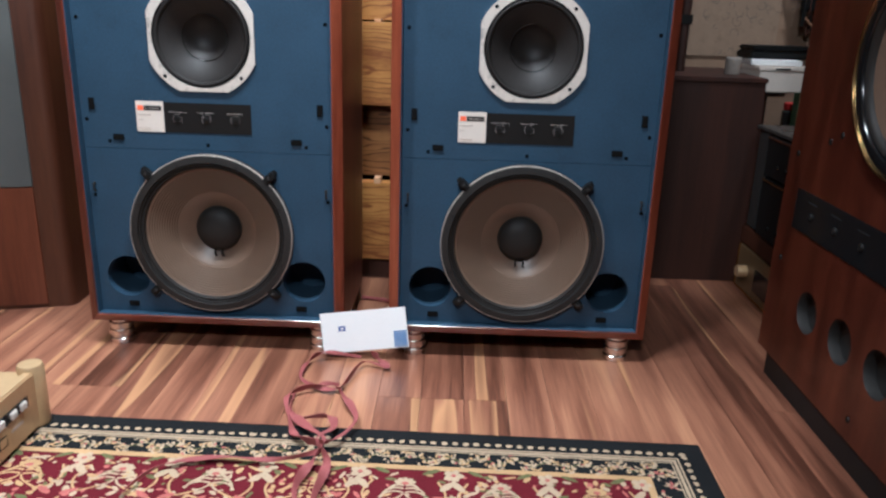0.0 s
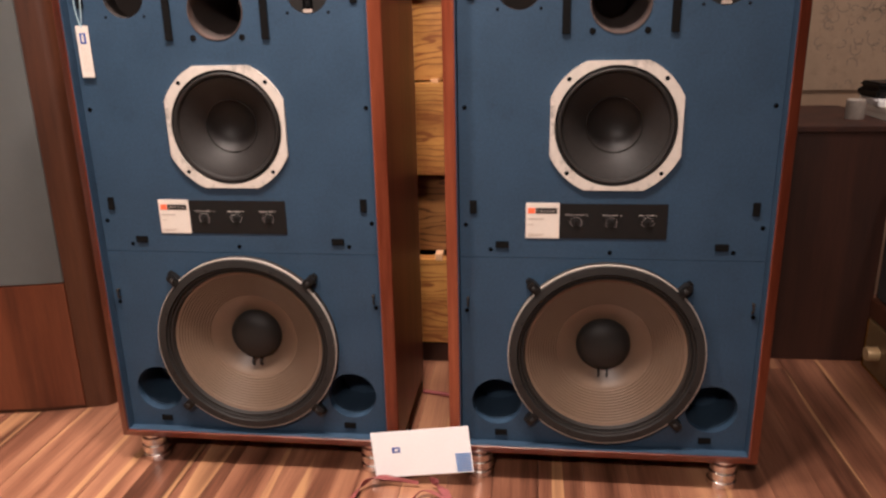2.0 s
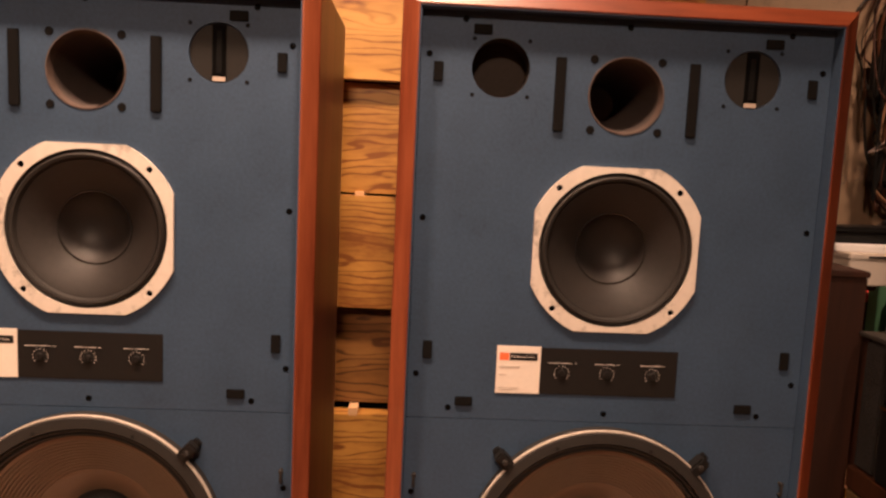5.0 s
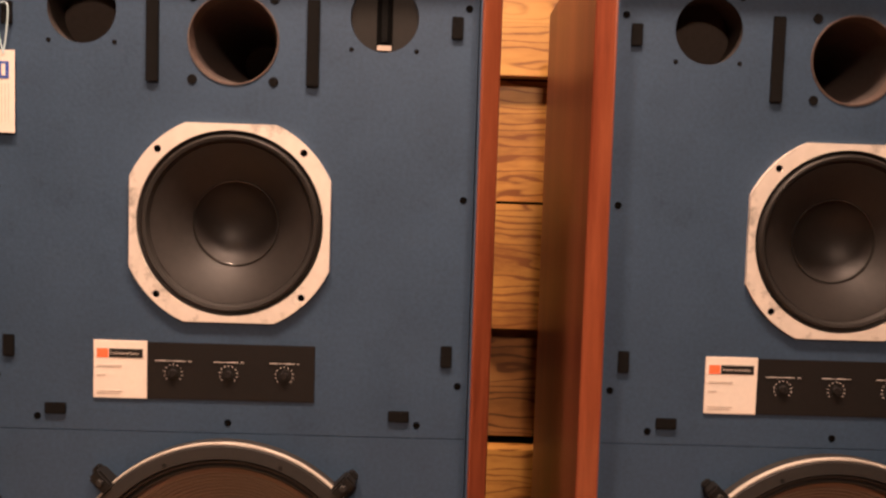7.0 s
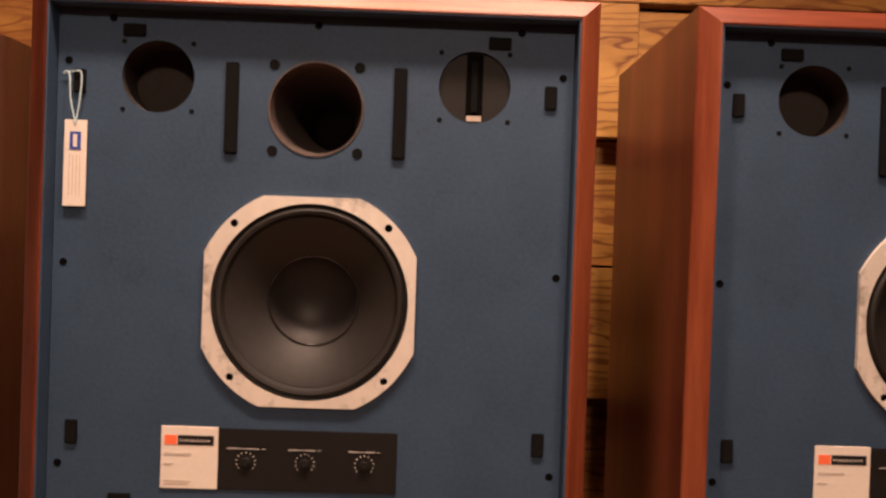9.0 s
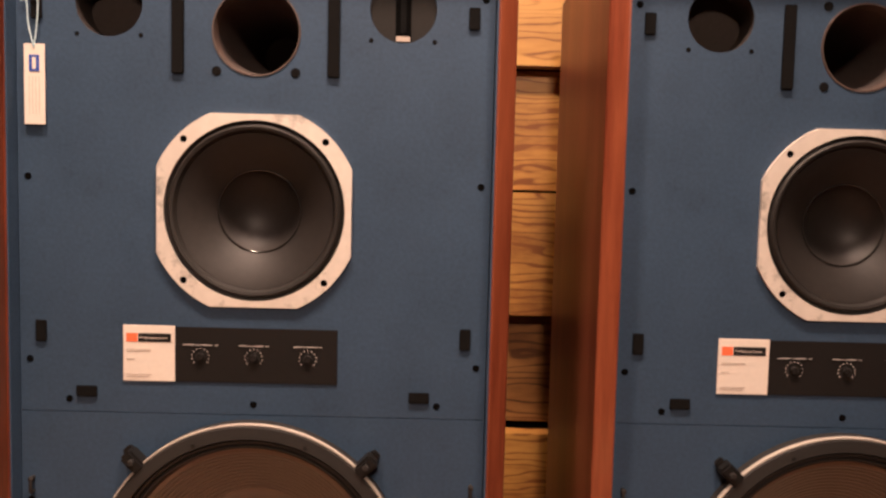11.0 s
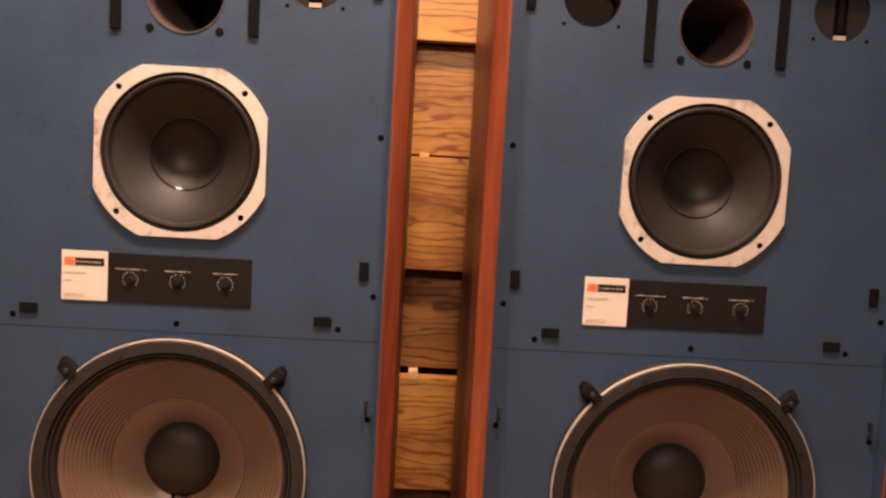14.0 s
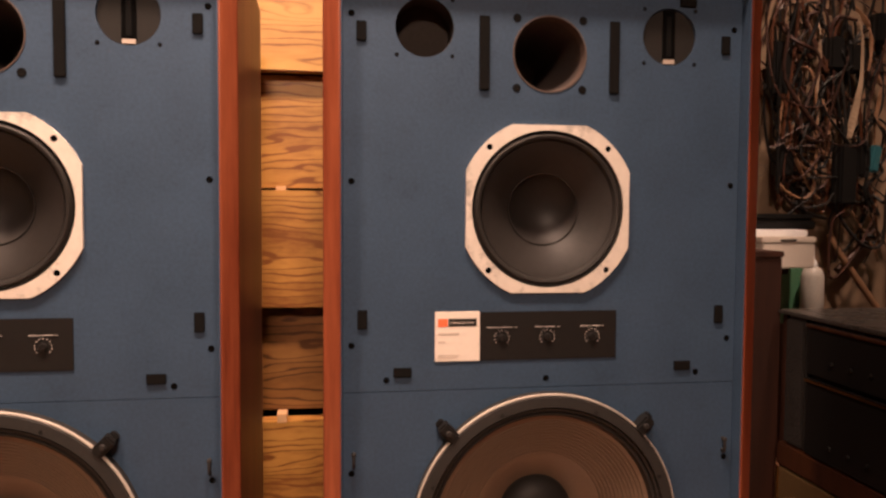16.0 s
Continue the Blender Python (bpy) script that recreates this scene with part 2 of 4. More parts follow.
THREAD = plain("pale_blue_thread", (0.45, 0.60, 0.66), 0.8)
GOLD = plain("champagne_gold_metal", (0.50, 0.37, 0.18), 0.38, metal=0.35, vary=0.08, grain=90)
BRASS = plain("brass", (0.62, 0.42, 0.14), 0.25, metal=1.0, vary=0.1)
GRILLE = plain("grey_grille_cloth", (0.090, 0.095, 0.092), 0.95, vary=0.12, grain=500, bump=0.4)
PLASTER = plain("cream_wall_plaster", (0.27, 0.19, 0.118), 0.85, vary=0.08, grain=40, bump=0.2)
CEIL = plain("white_ceiling_paint", (0.62, 0.57, 0.50), 0.9, vary=0.04, grain=40)
# darker copy of GOLD: dimness under the rack is put into the colour
DARKGOLD = plain("shaded_gold_metal", (0.150, 0.100, 0.042), 0.42, metal=0.35, vary=0.2, grain=90)
GLOSS = plain("black_gloss_plastic", (0.010, 0.010, 0.011), 0.16)
RIBBON = plain("wine_red_ribbon", (0.225, 0.062, 0.060), 0.75, vary=0.15, grain=300)
RED = plain("red_plastic", (0.65, 0.03, 0.025), 0.4)
PLASTIC = plain("milky_plastic", (0.62, 0.60, 0.55), 0.4)
SHEET = plain("aged_pale_sheet", (0.29, 0.215, 0.14), 0.8, vary=0.1, grain=30, smudge=0.2)
SKETCH = plain("faint_ink", (0.17, 0.14, 0.11), 0.9)
FILM = plain("dusty_grey_film", (0.050, 0.046, 0.042), 0.28, vary=0.3, grain=60, bump=0.3)
CLEAR = plain("grey_film", (0.030, 0.029, 0.028), 0.14, vary=0.3)
TANCORD = plain("tan_cord", (0.25, 0.140, 0.070), 0.6, vary=0.15)
TEAL = plain("teal_plastic", (0.035, 0.12, 0.15), 0.4)
GREEN = plain("green_carton", (0.10, 0.24, 0.13), 0.6)


# ---- mesh helpers ----
def box(bm, x0, x1, y0, y1, z0, z1, bevel=0.0):
    vs = [bm.verts.new((x, y, z)) for x in (x0, x1) for y in (y0, y1) for z in (z0, z1)]
    fs = [bm.faces.new([vs[i] for i in q]) for q in ((0, 1, 3, 2), (4, 6, 7, 5), (0, 4, 5, 1), (2, 3, 7, 6), (0, 2, 6, 4), (1, 5, 7, 3))]
    if bevel:
        es = list({e for f in fs for e in f.edges})
        bmesh.ops.bevel(bm, geom=es, offset=bevel, segments=2, affect="EDGES")
    return bm


def block(x0, x1, y0, y1, z0, z1, bevel=0.0):
    return box(bmesh.new(), x0, x1, y0, y1, z0, z1, bevel)


def lathe(profile, n=48, axis="y", centre=(0, 0, 0)):
    """Turned body: profile rows of radius and height along the axis."""
    bm = bmesh.new()
    rings = []
    for r, h in profile:
        ring = []
        for i in range(n if r > 0 else 1):
            a = 2 * math.pi * i / n
            p = (r * math.cos(a), h, r * math.sin(a)) if axis == "y" else (r * math.cos(a), r * math.sin(a), h) if axis == "z" else (h, r * math.cos(a), r * math.sin(a))
            ring.append(bm.verts.new([p[k] + centre[k] for k in range(3)]))
        rings.append(ring)
    for a, b in zip(rings, rings[1:]):
        for i in range(n):
            j = (i + 1) % n
            q = [a[i % len(a)], a[j % len(a)], b[j % len(b)], b[i % len(b)]]
            u = []
            for v in q:
                if v not in u:
                    u.append(v)
            if len(u) > 2:
                bm.faces.new(u)
    return bm


def plate(outer, holes, thick):
    """Flat board facing -y with round holes; holes are rows of x, z, radius."""
    bm = bmesh.new()
    loops = [list(outer)] + [[(cx + r * math.cos(2 * math.pi * i / 56), cz + r * math.sin(2 * math.pi * i / 56)) for i in range(56)] for cx, cz, r in holes]
    for pts in loops:
        vs = [bm.verts.new((x, 0, z)) for x, z in pts]
        for a, b in zip(vs, vs[1:] + vs[:1]):
            bm.edges.new((a, b))
    bmesh.ops.triangle_fill(bm, use_beauty=True, use_dissolve=False, edges=bm.edges[:])
    got = bmesh.ops.extrude_face_region(bm, geom=bm.faces[:])
    bmesh.ops.translate(bm, vec=(0, thick, 0), verts=[v for v in got["geom"] if isinstance(v, bmesh.types.BMVert)])
    return bm


def rect(x0, x1, z0, z1):
    return [(x0, z0), (x1, z0), (x1, z1), (x0, z1)]


def tube(points, radius, sides=8, flat=0.0):
    """Round cord through points, or a flat ribbon when flat gives its width."""
    bm = bmesh.new()
    pts = [Vector(p) for p in points]
    rings = []
    for i, p in enumerate(pts):
        d = (pts[min(i + 1, len(pts) - 1)] - pts[max(i - 1, 0)]).normalized()
        up = Vector((0, 0, 1)) if abs(d.z) < 0.95 else Vector((0, 1, 0))
        s = d.cross(up).normalized()
        u = s.cross(d).normalized()
        if flat:
            w = 0.7 * math.sin(i * 0.31) + 0.9 * math.sin(i * 0.12 + 1)
            s2, u2 = s * math.cos(w) + u * math.sin(w), u * math.cos(w) - s * math.sin(w)
            h = flat * (0.36 + 0.16 * math.sin(i * 0.23 + len(pts)))
            off = [s2 * h + u2 * radius, -s2 * h + u2 * radius, -s2 * h - u2 * radius, s2 * h - u2 * radius]
        else:
            off = [s * radius * math.cos(2 * math.pi * k / sides) + u * radius * math.sin(2 * math.pi * k / sides) for k in range(sides)]
        rings.append([bm.verts.new(p + o) for o in off])
    k = len(rings[0])
    for a, b in zip(rings, rings[1:]):
        for i in range(k):
            bm.faces.new((a[i], a[(i + 1) % k], b[(i + 1) % k], b[i]))
    bm.faces.new(rings[0][::-1])
    bm.faces.new(rings[-1])
    return bm


def smooth_path(ctrl, n=10):
    """Catmull-Rom curve through control points."""
    c = [Vector(p) for p in ctrl]
    c = [2 * c[0] - c[1]] + c + [2 * c[-1] - c[-2]]
    out = []
    for i in range(1, len(c) - 2):
        for k in range(n):
            t = k / n
            a, b, d, e = c[i - 1], c[i], c[i + 1], c[i + 2]
            out.append(0.5 * (2 * b + (d - a) * t + (2 * a - 5 * b + 4 * d - e) * t * t + (3 * b - a - 3 * d + e) * t ** 3))
    return out + [c[-2]]


def mesh_of(name, bm, mat, soft=False):
    bmesh.ops.recalc_face_normals(bm, faces=bm.faces[:])
    me = bpy.data.meshes.new(name)
    bm.to_mesh(me)
    bm.free()
    me.materials.append(mat)
    if soft:
        for p in me.polygons:
            p.use_smooth = True
        me.set_sharp_from_angle(angle=radians(40))
    return me


def part(name, bm, mat, parent, label="", soft=False, at=None):
    """One mesh object under a thing or a part; bm may be a mesh shared by alike pieces."""
    me = mesh_of(name, bm, mat, soft) if isinstance(bm, bmesh.types.BMesh) else bm
    ob = new(name, me)
    ob.parent = parent
    if at is not None:
        ob.matrix_basis = at if isinstance(at, Matrix) else Matrix.Translation(at)
    return tagged(ob, label)


def thing(name, label, category, m=None, group="", kind=""):
    ob = new(name)
    ob.empty_display_size = 0.05
    if m is not None:
        ob.matrix_basis = m
    return tagged(ob, label, category, group, kind)


def solid(name, bm, mat, label, category, m=None, group="", kind="", soft=False):
    ob = new(name, mesh_of(name, bm, mat, soft))
    if m is not None:
        ob.matrix_basis = m
    return tagged(ob, label, category, group, kind)


# ---- room ----
wall_specs = (("wall_north", (-2.70, 1.90, 2.96, 3.08, 0, 2.5)), ("wall_south", (-2.70, 1.90, -1.90, -1.78, 0, 2.5)),
              ("wall_west", (-2.82, -2.70, -1.90, 3.08, 0, 2.5)), ("wall_east", (1.90, 2.02, -1.90, 3.08, 0, 2.5)))
for name, s in wall_specs:
    # three unseen walls take the pale ceiling paint to bounce more fill light
    solid(name, block(*s), PLASTER if name == "wall_north" else CEIL, "cream plastered wall of the listening room", "wall", kind="structure")
solid("ceiling", block(-2.82, 2.02, -1.90, 3.08, 2.5, 2.6), CEIL, "plain pale ceiling", "ceiling", kind="structure")

# ---- studio monitors ----
MW, MZ0, MZ1, RAIL, DEEP, REC = 0.640, 0.0630, 1.1140, 0.0240, 0.390, 0.030
IX, IZ0, IZ1 = MW / 2 - RAIL, MZ0 + RAIL, MZ1 - RAIL
WZ, QZ = 0.3005, 0.7615


def rail(a, b):
    """One mitred board of the cabinet between two of its corners."""
    bm = bmesh.new()
    cz = (MZ0 + MZ1) / 2
    prof = [(0.0, DEEP), (0.0, 0.0235), (0.0006, 0.0212), (0.0022, 0.0195), (RAIL - 0.0030, 0.0072), (RAIL - 0.0012, 0.0070), (RAIL, 0.0085), (RAIL, DEEP)]
    ends = []
    for sx, sz in (a, b):
        ends.append([bm.verts.new((sx * (MW / 2 - o), y, cz + sz * ((MZ1 - MZ0) / 2 - o))) for o, y in prof])
    n = len(prof)
    for i in range(n):
        j = (i + 1) % n
        f = bm.faces.new((ends[0][i], ends[0][j], ends[1][j], ends[1][i]))
        # outer face takes the second slot, the cherry with shade painted in
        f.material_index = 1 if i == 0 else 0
    bm.faces.new(ends[0])
    bm.faces.new(ends[1])
    return bm


def woofer(owner):
    w = part("woofer", lathe([(0.1967, 0.0095), (0.1967, -0.0038), (0.1940, -0.0040), (0.1940, -0.008), (0.1925, -0.011), (0.178, -0.012), (0.176, -0.007), (0.176, 0.012), (0.182, 0.012)], 96), CAST, owner, "dark cast woofer frame", True, (0, REC - 0.010, WZ))
    part("rim", lathe([(0.1945, -0.0042), (0.1970, -0.0042), (0.1970, -0.0080), (0.1960, -0.0098), (0.1945, -0.0098), (0.1945, -0.0042)], 96), RIM, w, "bare metal edge", True)
    part("surround", lathe([(0.1765, -0.004), (0.1745, -0.0085), (0.1720, -0.008), (0.1700, -0.003), (0.1680, -0.0065), (0.1650, -0.006), (0.1625, 0.001), (0.1610, 0.006)], 96), RUBBER, w, "pleated black surround", True)
    prof = [(0.1620, 0.003), (0.1595, 0.0045)]
    r = 0.1560
    while r > 0.098:
        y = 0.0045 + (0.1595 - r) * 0.50
        prof += [(r + 0.0013, y - 0.0013), (r, y - 0.0009), (r - 0.0014, y + 0.0024), (r - 0.0034, y + 0.0030)]
        r -= 0.0052
    prof += [(0.090, 0.0405), (0.076, 0.0490), (0.064, 0.0560), (0.052, 0.0625)]
    part("cone", lathe(prof, 96), TAN, w, "ribbed tan paper cone", True)
    part("dust_cap", lathe([(0.0560, 0.0612), (0.0560, 0.0560), (0.0552, 0.051), (0.0495, 0.042), (0.0375, 0.0340), (0.021, 0.0300), (0.0, 0.0288)], 64), CAP, w, "domed dark dust cap", True)
    lead = mesh_of("lead", tube(smooth_path([(0, 0.0, 0.006), (0, -0.007, 0.001), (0, -0.004, -0.008), (0, 0.006, -0.012)], 5), 0.0022), BLACK, True)
    for x in (-0.009, 0.009):
        part("lead", lead, None, w, at=(x, 0.046, -0.0580))
    spot = mesh_of("bolt", lathe([(0.0, -0.0005), (0.0030, -0.0005), (0.0030, 0.001)], 12), BLACK)
    for i in range(8):
        a = math.pi / 8 + i * math.pi / 4
        part("bolt", spot, None, w, at=(0.182 * math.cos(a), -0.0115, 0.182 * math.sin(a)))
    return w


def midrange(owner):
    o = [(0.0545, 0.1200)] + [(0.1320 * math.cos(radians(a)), 0.1320 * math.sin(radians(a))) for a in (61, 56, 51, 46, 41, 36, 31, 27)] + [(0.1205, 0.0545)]
    o += [(x, -z) for x, z in o[::-1]]
    outer = o + [(-x, z) for x, z in o[::-1]]
    holes = [(0, 0, 0.1125)] + [(sx * 0.0875, sz * 0.0875, 0.0045) for sx in (-1, 1) for sz in (-1, 1)]
    bm = plate(outer, holes, 0.005)
    m = part("midrange", bm, ALU, owner, "scuffed silver eight-sided frame", at=(0, REC - 0.005, QZ))
    part("surround", lathe([(0.1130, 0.003), (0.1115, 0.004), (0.1085, 0.006), (0.1075, 0.002), (0.1045, -0.001), (0.1010, 0.0), (0.0985, 0.005), (0.0965, 0.009)], 96), RUBBER, m, "rolled black surround", True)
    part("cone", lathe([(0.0975, 0.0055), (0.090, 0.0080), (0.080, 0.0130), (0.070, 0.0190), (0.062, 0.0245), (0.056, 0.0290), (0.0520, 0.0320)], 96), DARKCONE, m, "smooth dark cone", True)
    part("dust_cap", lathe([(0.0535, 0.0312), (0.0525, 0.0302), (0.0510, 0.0325), (0.046, 0.0390), (0.036, 0.0480), (0.022, 0.0550), (0.010, 0.0580), (0.0, 0.0585)], 64), DARKCONE, m, "dished dark dust cap", True)
    part("cap_ring", lathe([(0.0512, 0.0312), (0.0514, 0.0300), (0.0522, 0.0294), (0.0532, 0.0296), (0.0540, 0.0312)], 64), GLUE, m, "glossy glue ring", True)
    bolt = mesh_of("bolt", lathe([(0.0, 0.002), (0.0043, 0.002), (0.0043, 0.004)], 16), HOLE)
    for sx in (-1, 1):
        for sz in (-1, 1):
            part("bolt", bolt, None, m, at=(sx * 0.0875, 0.0, sz * 0.0875))
    return m


def control_panel(owner):
    p = part("control_panel", block(-0.0985, 0.1055, REC - 0.0015, REC, 0.5445, 0.6145, 0.0004), PANEL, owner, "black printed level-control panel")
    lab = part("label", block(-0.1635, -0.0988, REC - 0.0018, REC, 0.5445, 0.6155, 0.0004), PAPER, owner, "off-white maker's label")
    y = REC - 0.0022
    part("logo", block(-0.1595, -0.1455, y, y + 0.001, 0.5945, 0.6055), ORANGE, lab, "orange square mark")
    part("title_bar", block(-0.1445, -0.1035, y, y + 0.001, 0.5945, 0.6055), PANEL, lab, "black title bar")
    words = bpy.data.curves.new("title", "FONT")
    words.body, words.size, words.align_x = "Professional Series", 0.0046, "LEFT"
    words.materials.append(PAPER)
    t = new("title", words)
    t.parent, t.matrix_basis = lab, pose(-0.1428, y - 0.0003, 0.5985, 90, 0, 0)
    for z, x1, h in ((0.5825, -0.129, 0.0028), (0.5715, -0.149, 0.002), (0.5525, -0.128, 0.0012), (0.5495, -0.131, 0.0012)):
        part("print_line", block(-0.1595, x1, y, y + 0.001, z, z + h), INK, lab)
    knob = mesh_of("knob", lathe([(0.0, -0.0032), (0.0042, -0.0032), (0.0052, -0.002), (0.0052, 0.0)], 24), PANEL, True)
    tick = mesh_of("tick", block(-0.0005, 0.0005, -0.0004, 0.0004, -0.0008, 0.0008), PALEINK)
    for x, w in ((-0.0665, 0.022), (0.0005, 0.0185), (0.0685, 0.018)):
        d = part("dial", lathe([(0.0, 0.0), (0.0075, 0.0), (0.0075, 0.0006), (0.0, 0.0006)], 32), BLACK, p, at=(x, REC - 0.0022, 0.577))
        part("knob", knob, None, d)
        bars = bmesh.new()
        u = -w
        while u < w - 0.007:
            step = 0.0022 + 0.0012 * abs(math.sin(97.0 * u + 11.0 * x))
            box(bars, u, u + step, -0.0004, 0.0004, 0.0146, 0.0155 + 0.0003 * math.sin(311.0 * u))
            u += step + 0.0005
        part("heading", bars, PALEINK, d)
        part("unit", block(w - 0.004, w, -0.0004, 0.0004, 0.0148, 0.0154), PALEINK, d)
        for k in range(11):
            a = radians(-130 + 26 * k)
            part("tick", tick, None, d, at=Matrix.Translation((0.0108 * math.sin(a), 0.0, 0.0108 * math.cos(a))) @ Matrix.Rotation(a, 4, "Y"))
    return p


def monitor():
    mon = thing("studio_monitor", "large blue-fronted studio loudspeaker in cherry cabinet on sprung feet", "loudspeaker", group="pair of studio monitors")
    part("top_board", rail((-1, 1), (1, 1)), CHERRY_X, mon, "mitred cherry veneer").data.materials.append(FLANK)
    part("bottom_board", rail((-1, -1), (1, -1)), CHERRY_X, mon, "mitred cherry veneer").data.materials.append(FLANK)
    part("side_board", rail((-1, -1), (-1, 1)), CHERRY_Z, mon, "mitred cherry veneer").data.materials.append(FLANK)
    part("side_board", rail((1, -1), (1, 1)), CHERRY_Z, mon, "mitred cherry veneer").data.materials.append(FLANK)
    part("back_board", block(-IX + 0.001, IX - 0.001, DEEP - 0.022, DEEP - 0.002, IZ0 + 0.001, IZ1 - 0.001), WALNUT, mon, "dark rear board")
    t = 0.002
    part("recess_lining", block(-IX, -IX + t, 0.0088, REC + 0.01, IZ0, IZ1), BLUE, mon)
    part("recess_lining", block(IX - t, IX, 0.0088, REC + 0.01, IZ0, IZ1), BLUE, mon)
    part("recess_lining", block(-IX + t, IX - t, 0.0088, REC + 0.01, IZ0, IZ0 + t), BLUE, mon)
    part("recess_lining", block(-IX + t, IX - t, 0.0088, REC + 0.01, IZ1 - t, IZ1), BLUE, mon)
    g = IX - t - 0.001
    part("upper_baffle", plate(rect(-g, g, 0.5038, IZ1 - t - 0.001), [(0, QZ, 0.1135), (0, 0.982, 0.0545), (-0.180, 1.0125, 0.0410), (0.180, 1.0135, 0.0410)], 0.019), BLUE, mon, at=(0, REC, 0))
    part("lower_baffle", plate(rect(-g, g, IZ0 + t + 0.001, 0.5028), [(0, WZ, 0.184), (-0.2190, 0.182, 0.0525), (0.2190, 0.182, 0.0525)], 0.019), BLUE, mon, at=(0, REC, 0))
    woofer(mon)
    midrange(mon)
    horn = part("horn", lathe([(0.0545, -0.0008), (0.0530, -0.0008), (0.0505, 0.012), (0.042, 0.055), (0.034, 0.11), (0.028, 0.18), (0.0, 0.185)], 64), HORN, mon, "round tapering horn throat", True, (0, REC, 0.982))
    part("horn_lip", lathe([(0.0548, 0.0), (0.0540, -0.0012), (0.0525, -0.0010), (0.0500, 0.0135), (0.0497, 0.0135), (0.0520, 0.0)], 64), LIP, horn, "horn lip in a highlight tone", True)
    bolt = mesh_of("bolt", lathe([(0.0, -0.001), (0.0056, -0.001), (0.0062, 0.0003)], 16), FELT)
    for sx in (-1, 1):
        for sz in (-1, 1):
            part("bolt", bolt, None, horn, at=(sx * 0.0485, 0, sz * 0.049))
    port = mesh_of("port", lathe([(0.0530, 0.0195), (0.0515, 0.0195), (0.0515, 0.11), (0.0, 0.11)], 48), PORT, True)
    for sx in (-1, 1):
        part("port", port, None, mon, "dark bass port tube", at=(sx * 0.2190, REC, 0.182))
    part("blank_port", lathe([(0.0408, 0.0005), (0.0405, 0.002), (0.0405, 0.045), (0.0, 0.045)], 48), CAVITY, mon, "round opening with dark back", True, (-0.180, REC, 1.0125))
    tw = part("tweeter", plate([(0.0405 * math.cos(2 * math.pi * i / 48), 0.0405 * math.sin(2 * math.pi * i / 48)) for i in range(48)], [], 0.004), GREY, mon, "grey disc with upright slot", at=(0.180, REC + 0.004, 1.0135))
    part("slot", block(-0.0095, 0.0095, -0.0012, 0.0, -0.033, 0.0385), HOLE, tw, "black slot")
    part("slot_lip", block(-0.0085, 0.0085, -0.0030, 0.0, -0.0385, -0.0325), SLOTLIP, tw, "pale metal lip")
    part("slot_blade", block(-0.0035, 0.0035, -0.0022, -0.0012, -0.028, 0.030), FELT, tw)
    dot = mesh_of("screw_hole", lathe([(0.0, -0.0006), (0.0042, -0.0006), (0.0046, 0.0002)], 16), HOLE)
    spots = [(sx * 0.281, z) for sx in (-1, 1) for z in (1.0275, 0.7985, 0.5695, 0.388)] + [(sx * 0.2320, z) for sx in (-1, 1) for z in (1.077, 0.5195)] + [(0, 1.077), (0, 0.5165)]
    for x, z in spots:
        part("screw_hole", dot, None, mon, at=(x, REC, z))
    small = mesh_of("screw", lathe([(0.0, -0.0005), (0.0028, -0.0005), (0.0030, 0.0002)], 12), FELT)
    for cx, cz in ((-0.180, 1.0125), (0.180, 1.0135)):
        for sx in (-1, 1):
            for sz in (-1, 1):
                part("screw", small, None, mon, at=(cx + sx * 0.039, REC, cz + sz * 0.0385))
    flat = mesh_of("felt_pad", block(-0.013, 0.013, -0.003, 0.0, -0.007, 0.007, 0.001), FELT)
    tall = mesh_of("felt_pad", block(-0.007, 0.007, -0.003, 0.0, -0.0135, 0.0135, 0.001), FELT)
    for sx in (-1, 1):
        for z, me, x in ((1.064, flat, 0.2075), (0.530, flat, 0.2095), (0.110, flat, 0.2105), (1.004, tall, 0.2675), (0.606, tall, 0.266)):
            part("felt_pad", me, None, mon, at=(sx * x, REC, z))
        part("felt_strip", block(-0.0075, 0.0075, -0.004, 0.0, -0.0515, 0.0515, 0.001), FELT, mon, at=(sx * 0.0955, REC, 0.980))
        hook = part("grille_catch", tube(smooth_path([(0, 0.0, 0.012), (0, -0.008, 0.012), (0, -0.008, -0.004), (0, 0, -0.006)], 5), 0.0022), CAST, mon, "small metal catch", True, (sx * 0.278, REC, 0.405))
        part("catch_head", lathe([(0.0, -0.004), (0.0032, -0.003), (0.0036, 0.0)], 12), CAST, hook, at=(0, -0.007, 0.012))
        for sz in (-1, 1):
            thing_clamp(mon, sx, sz)
    control_panel(mon)
    ring = [(0.0, 0.0), (0.028, 0.0), (0.030, 0.003), (0.030, 0.014), (0.027, 0.017), (0.027, 0.020), (0.030, 0.023), (0.030, 0.036), (0.027, 0.039), (0.027, 0.043), (0.029, 0.045), (0.029, 0.055), (0.024, 0.058), (0.024, MZ0), (0.0, MZ0)]
    foot = mesh_of("foot", lathe(ring, 40, "z"), CHROME, True)
    for sx in (-1, 1):
        for y in (0.046, 0.335):
            part("foot", foot, None, mon, "ringed chrome foot", at=(sx * 0.257, y, 0.0))
    return mon


